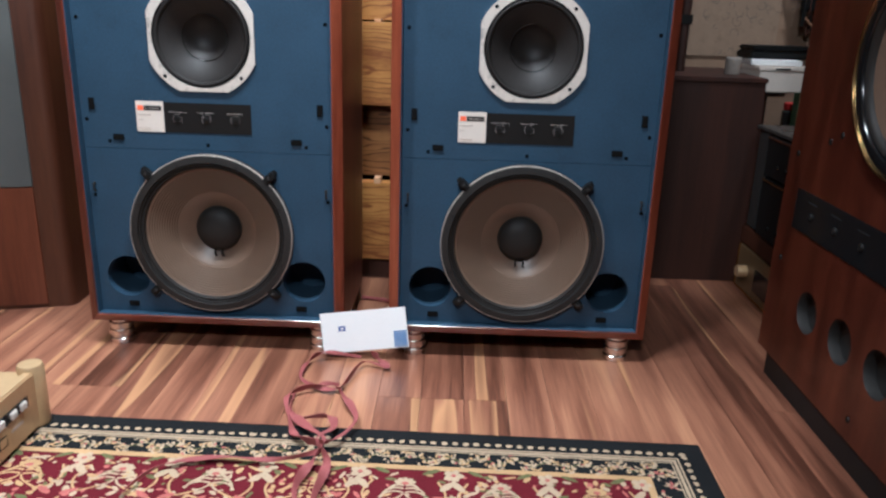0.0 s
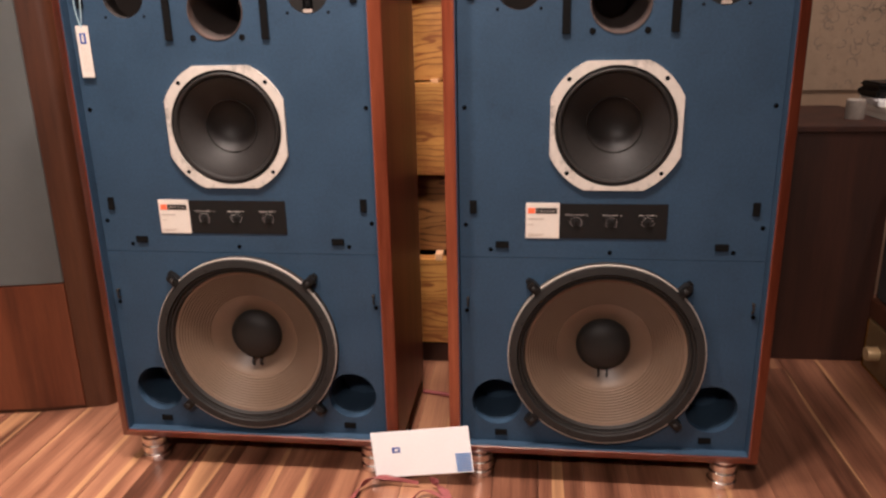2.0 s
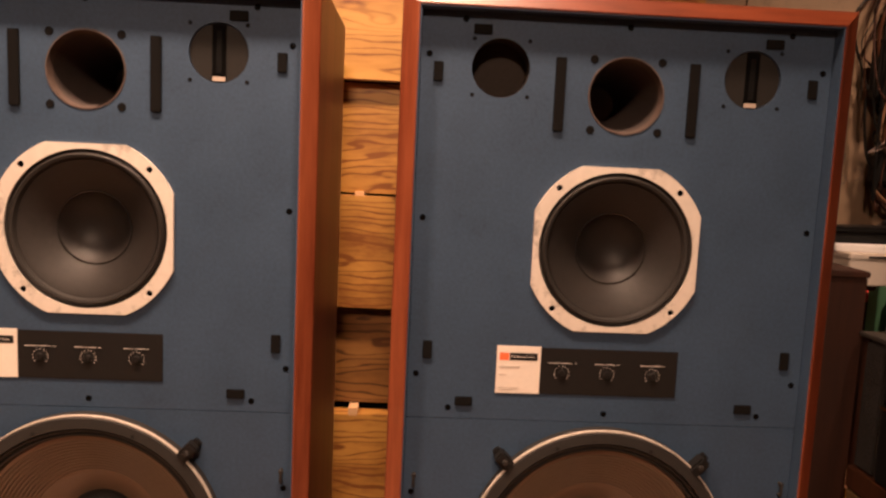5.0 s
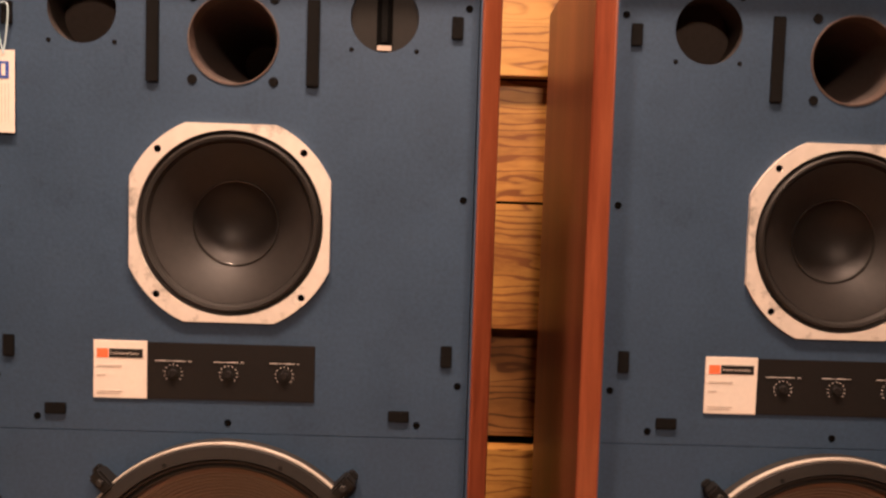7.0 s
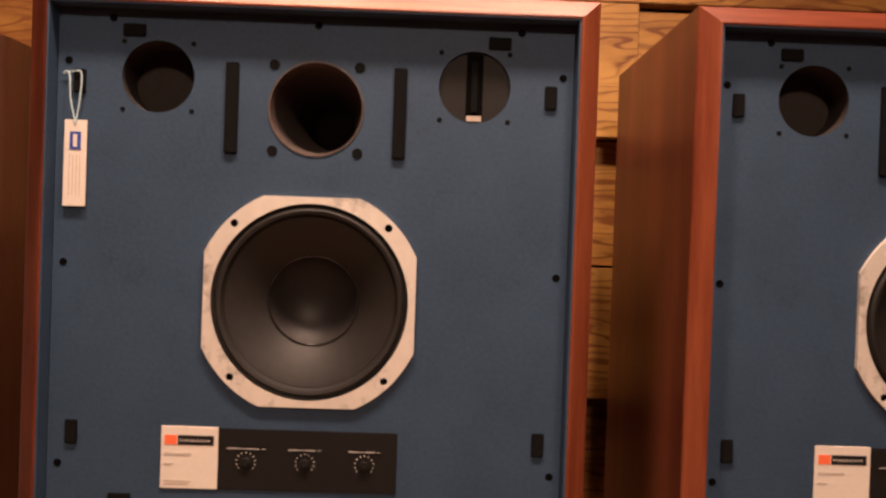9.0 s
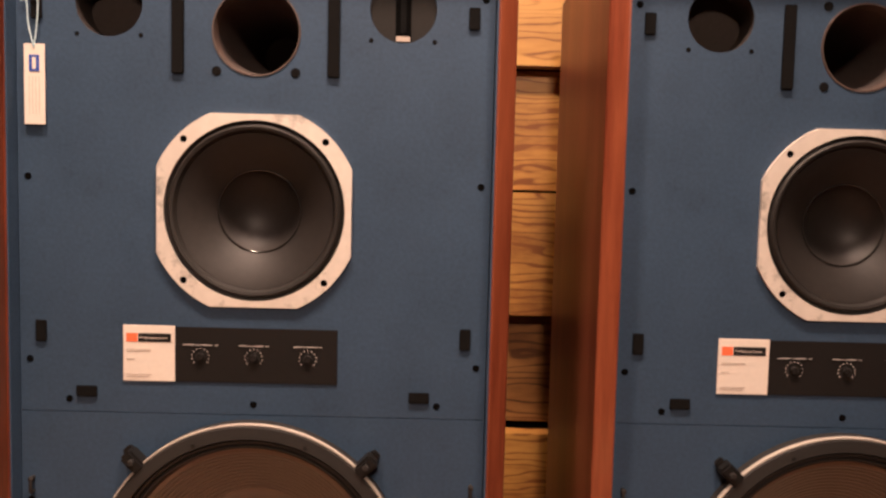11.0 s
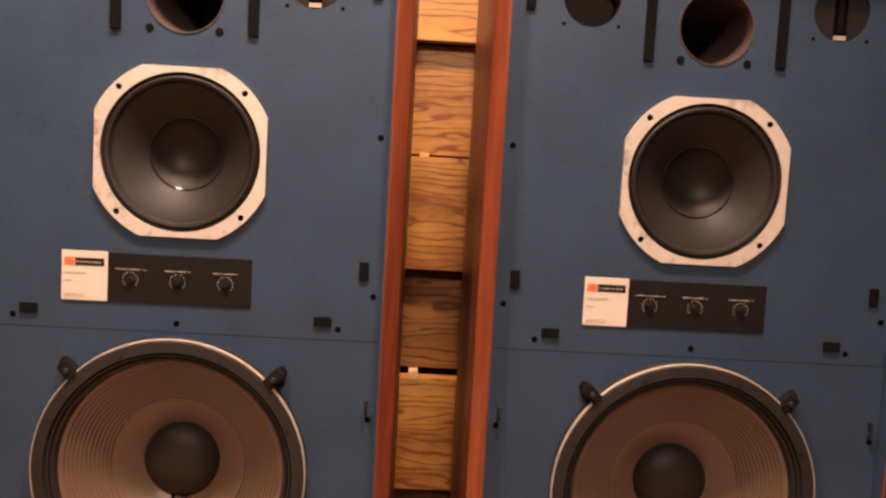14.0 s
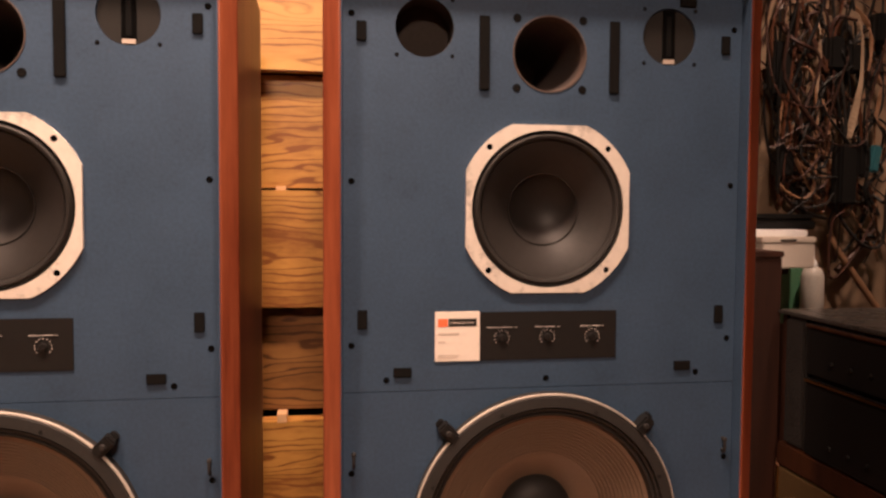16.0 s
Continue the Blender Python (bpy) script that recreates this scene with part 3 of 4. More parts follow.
def thing_clamp(mon, sx, sz):
    """Black cast clamp that holds the woofer frame."""
    a = math.atan2(sz, sx)
    m = Matrix.Translation((0, REC, WZ)) @ Matrix.Rotation(-a, 4, "Y") @ Matrix.Translation((0.207, 0, 0))
    bm = block(-0.017, 0.013, -0.023, 0.0, -0.009, 0.009, 0.003)
    box(bm, 0.005, 0.018, -0.009, 0.0, -0.0065, 0.0065, 0.002)
    c = part("clamp", bm, BLACK, mon, "black clamp", at=m)
    part("clamp_screw", lathe([(0.0, -0.0275), (0.0035, -0.027), (0.0045, -0.022)], 16), CAST, c, "dark screw head", True, (-0.001, 0, 0))
    return c


FRONT = 1.736
left_monitor = monitor()
left_monitor.matrix_basis = pose(-0.6185, FRONT, 0)
right_monitor = copy_thing(left_monitor, pose(0.1325, FRONT, 0))

# ---- oak panelling behind them ----
panelling = thing("wall_panelling", "stepped oak board panelling with dark gaps", "panelling", kind="structure")
PX0, PX1 = -2.30, 0.422
for x0, x1, z0, z1, y0, y1 in ((PX0, PX1, 1.2775, 2.30, 2.263, 2.30), (-0.86, -0.123, 1.034, 1.2765, 2.264, 2.30),
                               (PX0, -0.861, 1.034, 1.263, 2.268, 2.30), (-0.122, PX1, 1.034, 1.263, 2.268, 2.30), (PX0, PX1, 0.802, 1.031, 2.301, 2.335),
                               (PX0, PX1, 0.558, 0.797, 2.282, 2.335), (PX0, PX1, 0.337, 0.556, 2.326, 2.350), (PX0, PX1, 0.073, 0.321, 2.292, 2.335)):
    part("board", block(x0, x1, y0, y1, z0, z1, 0.0015), OAKDARK if z0 == 0.337 else OAK, panelling, "darker recessed board" if z0 == 0.337 else "")
part("base_board", block(PX0, PX1, 2.322, 2.350, 0.0, 0.072, 0.002), WALNUT, panelling, "dark brown base board")
part("backing", block(PX0 + 0.02, PX1 - 0.01, 2.352, 2.372, 0.0, 2.30), HOLE, panelling, "dark recess behind the boards")
for x in (-0.273, -1.10, -1.75):
    for z in (0.797, 0.327):
        part("peg", block(x - 0.010, x + 0.010, 2.290, 2.350, z - 0.009, z + 0.009, 0.001), PEG, panelling)

# ---- speaker with cloth grille, beside the pair ----
def curved_body(plan, z0, z1):
    bm = bmesh.new()
    lo = [bm.verts.new((x, y, z0)) for x, y in plan]
    hi = [bm.verts.new((x, y, z1)) for x, y in plan]
    n = len(plan)
    for i in range(n):
        j = (i + 1) % n
        bm.faces.new((lo[i], lo[j], hi[j], hi[i]))
    bm.faces.new(lo[::-1])
    bm.faces.new(hi)
    return bm


bow = [(-1.81 + 0.68 * i / 16, 1.989 - 0.062 * math.sin(math.pi * i / 16)) for i in range(17)]
grille_speaker = thing("grille_speaker", "mahogany floor speaker with bowed front and grey cloth grille", "loudspeaker")
body = bow + [(-1.118, 1.992), (-1.108, 2.002), (-1.104, 2.018), (-1.104, 2.24), (-1.84, 2.24), (-1.84, 2.025)]
part("body", curved_body(body, 0.0, 1.1115), MAHOG, grille_speaker, soft=True)
inner = bow[1:-1] + [(-1.169, 1.9785)]
part("grille", curved_body([(x, y - 0.006) for x, y in inner] + [(x, y + 0.003) for x, y in inner[::-1]], 0.351, 1.085), GRILLE, grille_speaker, "grey woven cloth grille", True)
part("front_panel", curved_body([(x, y - 0.006) for x, y in inner] + [(x, y + 0.003) for x, y in inner[::-1]], 0.012, 0.347), PANELWOOD, grille_speaker, "bowed reddish lower wood panel", True)

# ---- tall rosewood speaker facing across the room ----
TURNX = pose(0.75, 0, 0, 0, 0, -90)
rose = thing("rosewood_speaker", "big rosewood loudspeaker with brass-ringed woofer on black plinth", "loudspeaker", TURNX)
# local x runs towards the near end, local y into the cabinet
RX0, RX1, RZ1 = -1.783, -0.86, 1.22
part("plinth", block(RX0 + 0.05, RX1 - 0.05, 0.004, 0.43, 0.0, 0.058), BLACK, rose, "black plinth")
ports = [(-1.567, 0.226, 0.047), (-1.415, 0.226, 0.047), (-1.270, 0.226, 0.047), (-1.12, 0.226, 0.047)]
part("front_board", plate(rect(RX0, RX1, 0.058, RZ1), [(-1.322, 0.775, 0.185)] + ports, 0.025), ROSE, rose)
part("cabinet", block(RX0, RX1, 0.026, 0.45, 0.058, RZ1), ROSE, rose)
for x, z, r in ports:
    pt = part("port", lathe([(r - 0.0005, 0.0), (r - 0.0015, 0.002), (r - 0.0015, 0.0245), (0.0, 0.0245)], 40), CAST, rose, "round bass port", True, (x, 0, z))
pw = part("woofer", lathe([(0.199, -0.006), (0.199, -0.015), (0.190, -0.018), (0.176, -0.016), (0.172, -0.010), (0.171, 0.0)], 80), GLOSS, rose, "black woofer frame", True, (-1.322, 0, 0.775))
part("brass_ring", lathe([(0.205, 0.0), (0.2055, -0.014), (0.2035, -0.019), (0.2005, -0.019), (0.1990, -0.014), (0.1990, 0.0)], 80), BRASS, pw, "polished brass ring", True)
part("surround", lathe([(0.1725, -0.010), (0.168, -0.014), (0.162, -0.013), (0.157, -0.009), (0.153, 0.0)], 80), RUBBER, pw, "", True)
part("cone", lathe([(0.1535, -0.004), (0.10, 0.008), (0.06, 0.016), (0.0, 0.018)], 64), TAN, pw, "tan paper cone", True)
dotm = mesh_of("screw", lathe([(0.0, -0.002), (0.006, -0.002), (0.007, 0.0)], 16), BLACK)
for x, z in ((-1.555, 0.62), (-1.60, 0.60), (-1.74, 0.55), (-1.74, 0.30), (-1.33, 0.10)):
    part("screw", dotm, None, rose, at=(x, 0, z))
cp = part("control_strip", block(-1.705, -0.98, -0.003, 0.0, 0.386, 0.478, 0.001), GLOSS, rose, "black control strip")
for i in range(6):
    part("knob", lathe([(0.0, -0.007), (0.007, -0.0065), (0.009, -0.003)], 24), PANEL, cp, at=(-1.62 + 0.11 * i, 0, 0.43))
    part("scale_print", block(-1.645 + 0.11 * i, -1.60 + 0.11 * i, -0.0036, -0.003, 0.458, 0.460), CAST, cp)

# ---- rack beside the far end ----
brown = thing("brown_cabinet", "dark brown veneered cabinet standing on the floor", "cabinet")
part("front_panel", block(0.44, 0.918, 2.410, 2.428, 0.0, 0.648, 0.002), WALNUT, brown)
part("side_panel", block(0.903, 0.920, 2.429, 2.85, 0.0, 0.648, 0.002), WALNUT, brown)
part("side_panel", block(0.440, 0.457, 2.429, 2.85, 0.0, 0.648, 0.002), WALNUT, brown)
part("top_panel", block(0.436, 0.922, 2.406, 2.852, 0.6485, 0.664, 0.003), WALNUT, brown)
rack = thing("equipment_rack", "low dark wood equipment rack with shelves", "rack")
part("shelf", block(0.90, 1.42, 1.86, 2.384, 0.150, 0.204, 0.003), MAHOG, rack, "reddish shelf board")
part("side", block(0.92, 1.42, 2.385, 2.402, 0.0, 0.5135), WALNUT, rack)
part("side", block(0.92, 1.42, 1.845, 1.859, 0.0, 0.5135), WALNUT, rack)
part("back", block(1.4205, 1.44, 1.845, 2.402, 0.0, 0.5135), WALNUT, rack)
part("top_board", block(0.905, 1.44, 1.845, 2.402, 0.514, 0.524, 0.002), FILM, rack, "top board under grey film")
amp2 = thing("gold_amplifier", "champagne gold amplifier on the floor under the rack", "amplifier")
part("case", block(0.915, 1.30, 1.97, 2.372, 0.012, 0.138, 0.003), DARKGOLD, amp2)
part("faceplate", block(0.900, 0.914, 1.96, 2.378, 0.006, 0.145, 0.003), DARKGOLD, amp2, "gold faceplate in a shaded tone")
# gleam on the faceplate edges, modelled as two brass strips
part("edge_glint", block(0.8965, 0.8995, 2.371, 2.379, 0.006, 0.146, 0.001), BRASS, amp2, "gold glint along the faceplate edge")
part("edge_glint", block(0.8965, 0.8995, 1.96, 2.3705, 0.0055, 0.0115, 0.001), BRASS, amp2, "gold glint along the faceplate edge")
part("volume_knob", lathe([(0.0, -0.030), (0.017, -0.030), (0.019, -0.027), (0.019, 0.0)], 32, "x"), GOLD, amp2, "polished knob", True, (0.900, 2.300, 0.074))
part("display", block(0.8985, 0.900, 2.06, 2.23, 0.035, 0.105), GLOSS, amp2, "dark display window")
stub = mesh_of("foot", lathe([(0.0, 0.0), (0.02, 0.0), (0.02, 0.012), (0.0, 0.012)], 20, "z"), BLACK)
for x in (0.95, 1.26):
    for y in (2.01, 2.34):
        part("foot", stub, None, amp2, at=(x, y, 0))
for z0, z1, lab in ((0.2045, 0.388, "glossy black amplifier on the rack shelf"), (0.389, 0.5135, "glossy black player stacked in the rack")):
    dev = thing("hifi_unit", lab, "hi-fi unit", group="black units in the rack")
    part("case", block(0.912, 1.30, 1.88, 2.27, z0, z1, 0.004), GLOSS, dev)
    part("faceplate", block(0.900, 0.911, 1.865, 2.280, z0 + 0.004, z1 - 0.006, 0.002), BLACK, dev, "black faceplate")
    part("trim_strip", block(0.896, 0.900, 1.865, 2.280, z1 - 0.013, z1 - 0.007), BRASS if z1 < 0.5 else MAHOG, dev, "thin trim strip")
    for k in range(5):
        part("button", lathe([(0.0, -0.006), (0.005, -0.005), (0.006, 0.0)], 16, "x"), BLACK, dev, at=(0.900, 1.95 + 0.06 * k, z0 + 0.04))
solid("plastic_wrapped_box", block(0.905, 1.30, 2.295, 2.372, 0.2045, 0.5135, 0.008), CLEAR, "box wrapped in shiny grey plastic film", "box")
table = thing("side_table", "small reddish-brown table against the back wall", "table")
part("tabletop", block(0.925, 1.055, 2.59, 2.945, 0.592, 0.612, 0.003), MAHOG, table)
for x in (0.942, 0.985):
    for y in (2.61, 2.92):
        part("leg", block(x - 0.015, x + 0.015, y - 0.015, y + 0.015, 0.0, 0.5915, 0.002), WALNUT, table)
stand = thing("low_stand", "low dark wooden stand beside the table", "stand")
part("top", block(1.190, 1.86, 2.46, 2.95, 0.402, 0.420, 0.003), WALNUT, stand)
for x in (1.205, 1.83):
    part("side", block(x - 0.012, x + 0.012, 2.48, 2.93, 0.0, 0.4015, 0.002), WALNUT, stand)
bottle = thing("spray_bottle", "tall milky plastic bottle with pointed nozzle", "bottle")
part("body", lathe([(0.0, 0.0), (0.029, 0.0), (0.032, 0.005), (0.032, 0.150), (0.025, 0.172), (0.013, 0.180), (0.0, 0.181)], 32, "z"), PLASTIC, bottle, "", True, (1.232, 2.745, 0.4202))
part("nozzle", lathe([(0.013, 0.0), (0.011, 0.014), (0.005, 0.022), (0.0025, 0.058), (0.0, 0.059)], 20, "z"), WHITE, bottle, "white nozzle", True, (1.232, 2.745, 0.6012))
jar = thing("red_capped_jar", "clear plastic jar with red screw cap", "jar")
part("jar_body", lathe([(0.0, 0.0), (0.034, 0.0), (0.036, 0.09), (0.030, 0.097), (0.0, 0.098)], 28, "z"), CLEAR, jar, "", True, (1.215, 2.885, 0.4202))
part("lid", lathe([(0.031, 0.0), (0.032, 0.003), (0.032, 0.024), (0.0, 0.025)], 28, "z"), RED, jar, "red lid", True, (1.215, 2.885, 0.5184))
for x, y, h in ((1.222, 2.815, 0.17), (1.315, 2.90, 0.13)):
    solid("green_carton", block(x - 0.03, x + 0.03, y - 0.025, y + 0.025, 0.4202, 0.4202 + h, 0.002), GREEN, "small green carton on the low stand", "carton", group="green cartons")
pile = thing("white_carton", "flat off-white carton on the table", "carton", pose(1.000, 2.64, 0.6122, 0, 0, 8))
part("base", block(-0.083, 0.083, -0.11, 0.11, 0.0, 0.066, 0.003), PAPER, pile)
part("lid", block(-0.085, 0.085, -0.112, 0.112, 0.0662, 0.082, 0.003), PAPER, pile)
part("mark", block(-0.03, 0.02, -0.1135, -0.112, 0.071, 0.076), BLACK, pile, "dark printed bar")
solid("notepad", block(-0.08, 0.08, -0.09, 0.09, 0.0, 0.018, 0.003), WHITE, "thick white paper pad on a carton", "notepad", pose(1.005, 2.64, 0.6944, 0, 0, -6))
case = thing("black_case", "flat black case on the paper pad", "case", pose(1.03, 2.66, 0.7126, 0, 0, 4))
part("shell", block(-0.11, 0.11, -0.06, 0.06, 0.0, 0.024, 0.005), BLACK, case)
part("lid", block(-0.107, 0.107, -0.057, 0.057, 0.0245, 0.042, 0.006), BLACK, case)
solid("tin_can", lathe([(0.0, 0.0), (0.024, 0.0), (0.025, 0.002), (0.025, 0.05), (0.022, 0.053), (0.0, 0.053)], 28, "z"), RIM, "small pale metal tin", "tin", pose(0.855, 2.55, 0.6645), soft=True)

# pale sheet with a faint drawing on the back wall
sheet = thing("wall_sheet", "pale wall sheet with a faint curly drawing", "wall sheet")
part("paper", block(0.80, 1.14, 2.952, 2.958, 0.70, 1.72), SHEET, sheet)
srng = random.Random(11)
scroll = bmesh.new()
for k in range(46):
    cx, cz = 0.985 + srng.gauss(0, 0.060), 0.90 + srng.gauss(0, 0.075)
    r, a0 = srng.uniform(0.008, 0.026), srng.uniform(0, 6.3)
    prev = None
    for q in range(11):
        a = a0 + q * 0.42
        rr = r * (1 - 0.06 * q)
        p = (cx + rr * math.cos(a), cz + rr * math.sin(a))
        if prev:
            dx, dz = p[0] - prev[0], p[1] - prev[1]
            n = math.hypot(dx, dz) or 1
            ox, oz = -dz / n * 0.0012, dx / n * 0.0012
            scroll.faces.new([scroll.verts.new((u, 2.9515, w)) for u, w in ((prev[0] - ox, prev[1] - oz), (p[0] - ox, p[1] - oz), (p[0] + ox, p[1] + oz), (prev[0] + ox, prev[1] + oz))])
        prev = p
tagged(part("drawing", scroll, SKETCH, sheet, "faint grey-brown scrolls"), kind="stuff")

# tubes upright beside the pair
for i, (x, h) in enumerate(((0.590, 0.60), (0.627, 0.62), (0.665, 0.60), (0.703, 0.58))):
    solid("cardboard_tube", lathe([(0.0, 0.0), (0.016, 0.0), (0.016, h), (0.013, h), (0.013, h - 0.01), (0.0, h - 0.01)], 24, "z"), WALNUT if i != 1 else MAHOG, "dark upright tube on the brown cabinet", "tube", pose(x, 2.62, 0.6645), "upright tubes", soft=True)
solid("tube_band", block(0.570, 0.722, 2.6005, 2.6035, 0.815, 0.845), BLACK, "black strap round the tubes", "strap")

# cables on the back wall
for x, y, z, w, h in ((1.198, 2.89, 1.115, 0.036, 0.165), (1.372, 2.88, 1.200, 0.030, 0.100), (1.452, 2.89, 1.195, 0.034, 0.085), (1.415, 2.87, 0.785, 0.034, 0.185), (1.475, 2.88, 0.870, 0.026, 0.110), (1.545, 2.89, 1.290, 0.034, 0.090), (1.225, 2.90, 0.870, 0.030, 0.080)):
    plug = thing("power_adapter", "black mains adapter hanging among cables", "adapter", pose(x, y, z, 0, 0, 12), "adapters among the cables")
    part("housing", block(-w, w, -0.022, 0.022, 0.0, h, 0.006), BLACK, plug)
    part("seam", block(-w - 0.0008, w + 0.0008, -0.003, 0.003, 0.004, h - 0.004), CAST, plug)
    part("lead", tube(smooth_path([(0, 0, h - 0.002), (0.004, 0.004, h + 0.06), (-0.01, 0.012, h + 0.2), (0.012, 2.962 - y, h + 0.42)], 6), 0.004, 6), RUBBER, plug)
for pts, w, tone, lab in (
        ([(1.330, 2.955, 1.42), (1.322, 2.875, 1.30), (1.316, 2.872, 1.18), (1.321, 2.874, 1.03)], 0.013, SHEET, "flat cream cable hanging straight down the wall"),
        ([(1.400, 2.955, 1.40), (1.446, 2.868, 1.357), (1.462, 2.866, 1.20), (1.448, 2.866, 1.10), (1.425, 2.868, 0.99)], 0.014, SHEET, "flat cream cable bending across the wall"),
        ([(1.470, 2.955, 1.44), (1.486, 2.875, 1.34), (1.496, 2.872, 1.26), (1.490, 2.874, 1.20)], 0.010, TANCORD, "short tan cable end on the wall"),
        ([(1.530, 2.955, 1.25), (1.540, 2.880, 1.16), (1.525, 2.876, 1.06), (1.560, 2.880, 1.02)], 0.010, TANCORD, "tan cable hooked sideways on the wall"),
        ([(1.360, 2.955, 1.15), (1.350, 2.880, 1.08), (1.362, 2.876, 1.01), (1.340, 2.880, 0.98)], 0.011, TANCORD, "tan cable loop end on the wall"),
        ([(1.240, 2.955, 1.02), (1.255, 2.885, 0.93), (1.300, 2.880, 0.84), (1.345, 2.884, 0.80)], 0.008, TANCORD, "thin tan cable slanting down the wall")):
    solid("flat_cable", tube(smooth_path(pts, 8), 0.0018, flat=w * 1.6), tone, lab, "cable", group="cables on the wall")
for pts, r, tone, lab in (
        ([(1.395, 2.90, 0.690), (1.423, 2.89, 0.630), (1.544, 2.86, 0.451), (1.560, 2.856, 0.4225)], 0.010, TANCORD, "pale wooden stick leaning on the low stand"),
        ([(1.440, 2.925, 0.570), (1.473, 2.925, 0.599), (1.552, 2.935, 0.673), (1.590, 2.945, 0.710)], 0.011, MAHOG, "dark red rod slanting against the wall")):
    solid("rod", tube(smooth_path(pts, 6), r, 10), tone, lab, "rod", soft=True)
post = thing("upright_board", "dark reddish wooden board standing against the wall", "board")
part("plank", block(1.585, 1.690, 2.79, 2.82, 0.4202, 1.75, 0.003), MAHOG, post)
part("edge_strip", block(1.5815, 1.5848, 2.788, 2.822, 0.4202, 1.75, 0.001), WALNUT, post, "darker edge strip")
solid("teal_plug", block(-0.016, 0.016, -0.014, 0.014, 0.0, 0.085, 0.006), TEAL, "teal plastic plug among the cables", "plug", pose(1.505, 2.865, 0.885, 0, 12, 8))
rng = random.Random(5)
tones = (BLACK, RUBBER, MAHOG, BLACK, TANCORD, BLACK, MAHOG, WALNUT, BLACK, CAST, WALNUT, MAHOG, RUBBER, BLACK, WALNUT)
for i in range(64):
    x0 = rng.uniform(1.17, 1.58)
    z0 = rng.uniform(1.05, 1.62)
    if i >= 46:
        x0, z0 = rng.uniform(1.22, 1.56), rng.uniform(0.80, 1.02)
    drop = rng.uniform(0.22, 0.60)
    w = rng.uniform(0.02, 0.07)
    y = 2.945 - rng.uniform(0.01, 0.085)
    lean = rng.uniform(-0.07, 0.07)
    low = max(rng.uniform(0.60, 0.95) if x0 > 1.36 else rng.uniform(0.78, 0.95), z0 - drop)
    pts = [(x0, 2.955, z0), (x0 - w * 0.6, y, z0 - 0.04), (x0 - w + lean * 0.5, y, (z0 + low) / 2), (x0 - w * 0.4 + lean, y - 0.01, low), (x0 + w * 0.5 + lean, y, low + 0.01), (x0 + w + lean * 0.4, y, (z0 + low) / 2 + 0.05), (x0 + w * 0.5, y, z0 - 0.03), (x0 + 0.004, 2.955, z0 + 0.004)]
    if i % 3 == 0:
        pts = pts[:4] + [(pts[3][0] + rng.uniform(-0.1, 0.1), y, max(0.60 if x0 > 1.42 else 0.74, low - 0.1))]
    pts = [pts[0]] + [(px + rng.gauss(0, 0.036), py - abs(rng.gauss(0, 0.010)), pz + rng.gauss(0, 0.034)) for px, py, pz in pts[1:-1]] + [pts[-1]]
    solid("hanging_cable", tube(smooth_path(pts, 6), rng.choice((0.002, 0.003, 0.004, 0.0055)), 6), tones[i % len(tones)], "looped audio cable hanging on the wall", "cable", group="cables on the wall", soft=True)
for x, z, r in ((1.22, 1.16, 0.045), (1.33, 0.97, 0.05), (1.42, 1.15, 0.06), (1.30, 1.33, 0.05), (1.53, 0.98, 0.05)):
    solid("cable_coil", tube([(x + (r + 0.006 * math.sin(3 * a)) * math.cos(a), 2.90 + 0.02 * math.sin(a * 0.37), z + 1.5 * r * math.sin(a)) for a in [k * 0.3 for k in range(64)]], 0.004, 6), BLACK, "black cable coil hanging on the wall", "cable", group="cables on the wall", soft=True)

# ---- gold amplifier in the foreground ----
amp = thing("gold_amplifier", "champagne gold amplifier with round corner pillar on the rug", "amplifier")
part("case", block(-1.24, -0.872, 0.96, 1.345, 0.022, 0.128, 0.003), GOLD, amp)
part("faceplate", block(-0.872, -0.852, 0.95, 1.352, 0.016, 0.134, 0.003), GOLD, amp, "gold faceplate")
part("corner_pillar", lathe([(0.0, 0.012), (0.024, 0.012), (0.025, 0.015), (0.025, 0.138), (0.022, 0.143), (0.0, 0.144)], 40, "z"), GOLD, amp, "rounded gold pillar", True, (-0.868, 1.352, 0))
part("button_strip", block(-0.8525, -0.850, 1.185, 1.300, 0.078, 0.100), GLOSS, amp)
for y in (1.205, 1.247, 1.280):
    part("button", block(-0.851, -0.845, y - 0.010, y + 0.010, 0.081, 0.097, 0.002), PLASTIC, amp, "white button")
part("emblem", block(-0.8525, -0.8512, 1.195, 1.222, 0.040, 0.062), BLACK, amp, "outlined square mark")
part("emblem_face", block(-0.8515, -0.8505, 1.198, 1.219, 0.043, 0.059), GOLD, amp)
part("print_line", block(-0.8525, -0.8512, 1.238, 1.278, 0.055, 0.060), INK, amp)
for x in (-1.2, -0.9):
    for y in (1.0, 1.31):
        part("foot", lathe([(0.0, 0.011), (0.018, 0.011), (0.018, 0.022), (0.0, 0.022)], 20, "z"), BLACK, amp, at=(x, y, 0))

# ---- card, tag and ribbon ----
card = thing("white_card", "white printed card leaning against the loudspeakers", "card", pose(-0.344, 1.7180, 0.0115, -9, -7.6, 0))
part("sheet", block(0.0, 0.213, 0.0, 0.0015, 0.0, 0.1015), WHITE, card)
part("emblem", block(0.043, 0.060, -0.0006, 0.0, 0.054, 0.066), BLUEINK, card, "small blue mark")
part("emblem_core", block(0.048, 0.056, -0.0010, -0.0006, 0.0575, 0.0625), WHITE, card)
for i in range(8):
    part("stripe", block(0.178, 0.2105, -0.0006, 0.0, 0.003 + 0.0052 * i, 0.0062 + 0.0052 * i), CARDBLUE, card, "blue stripe")
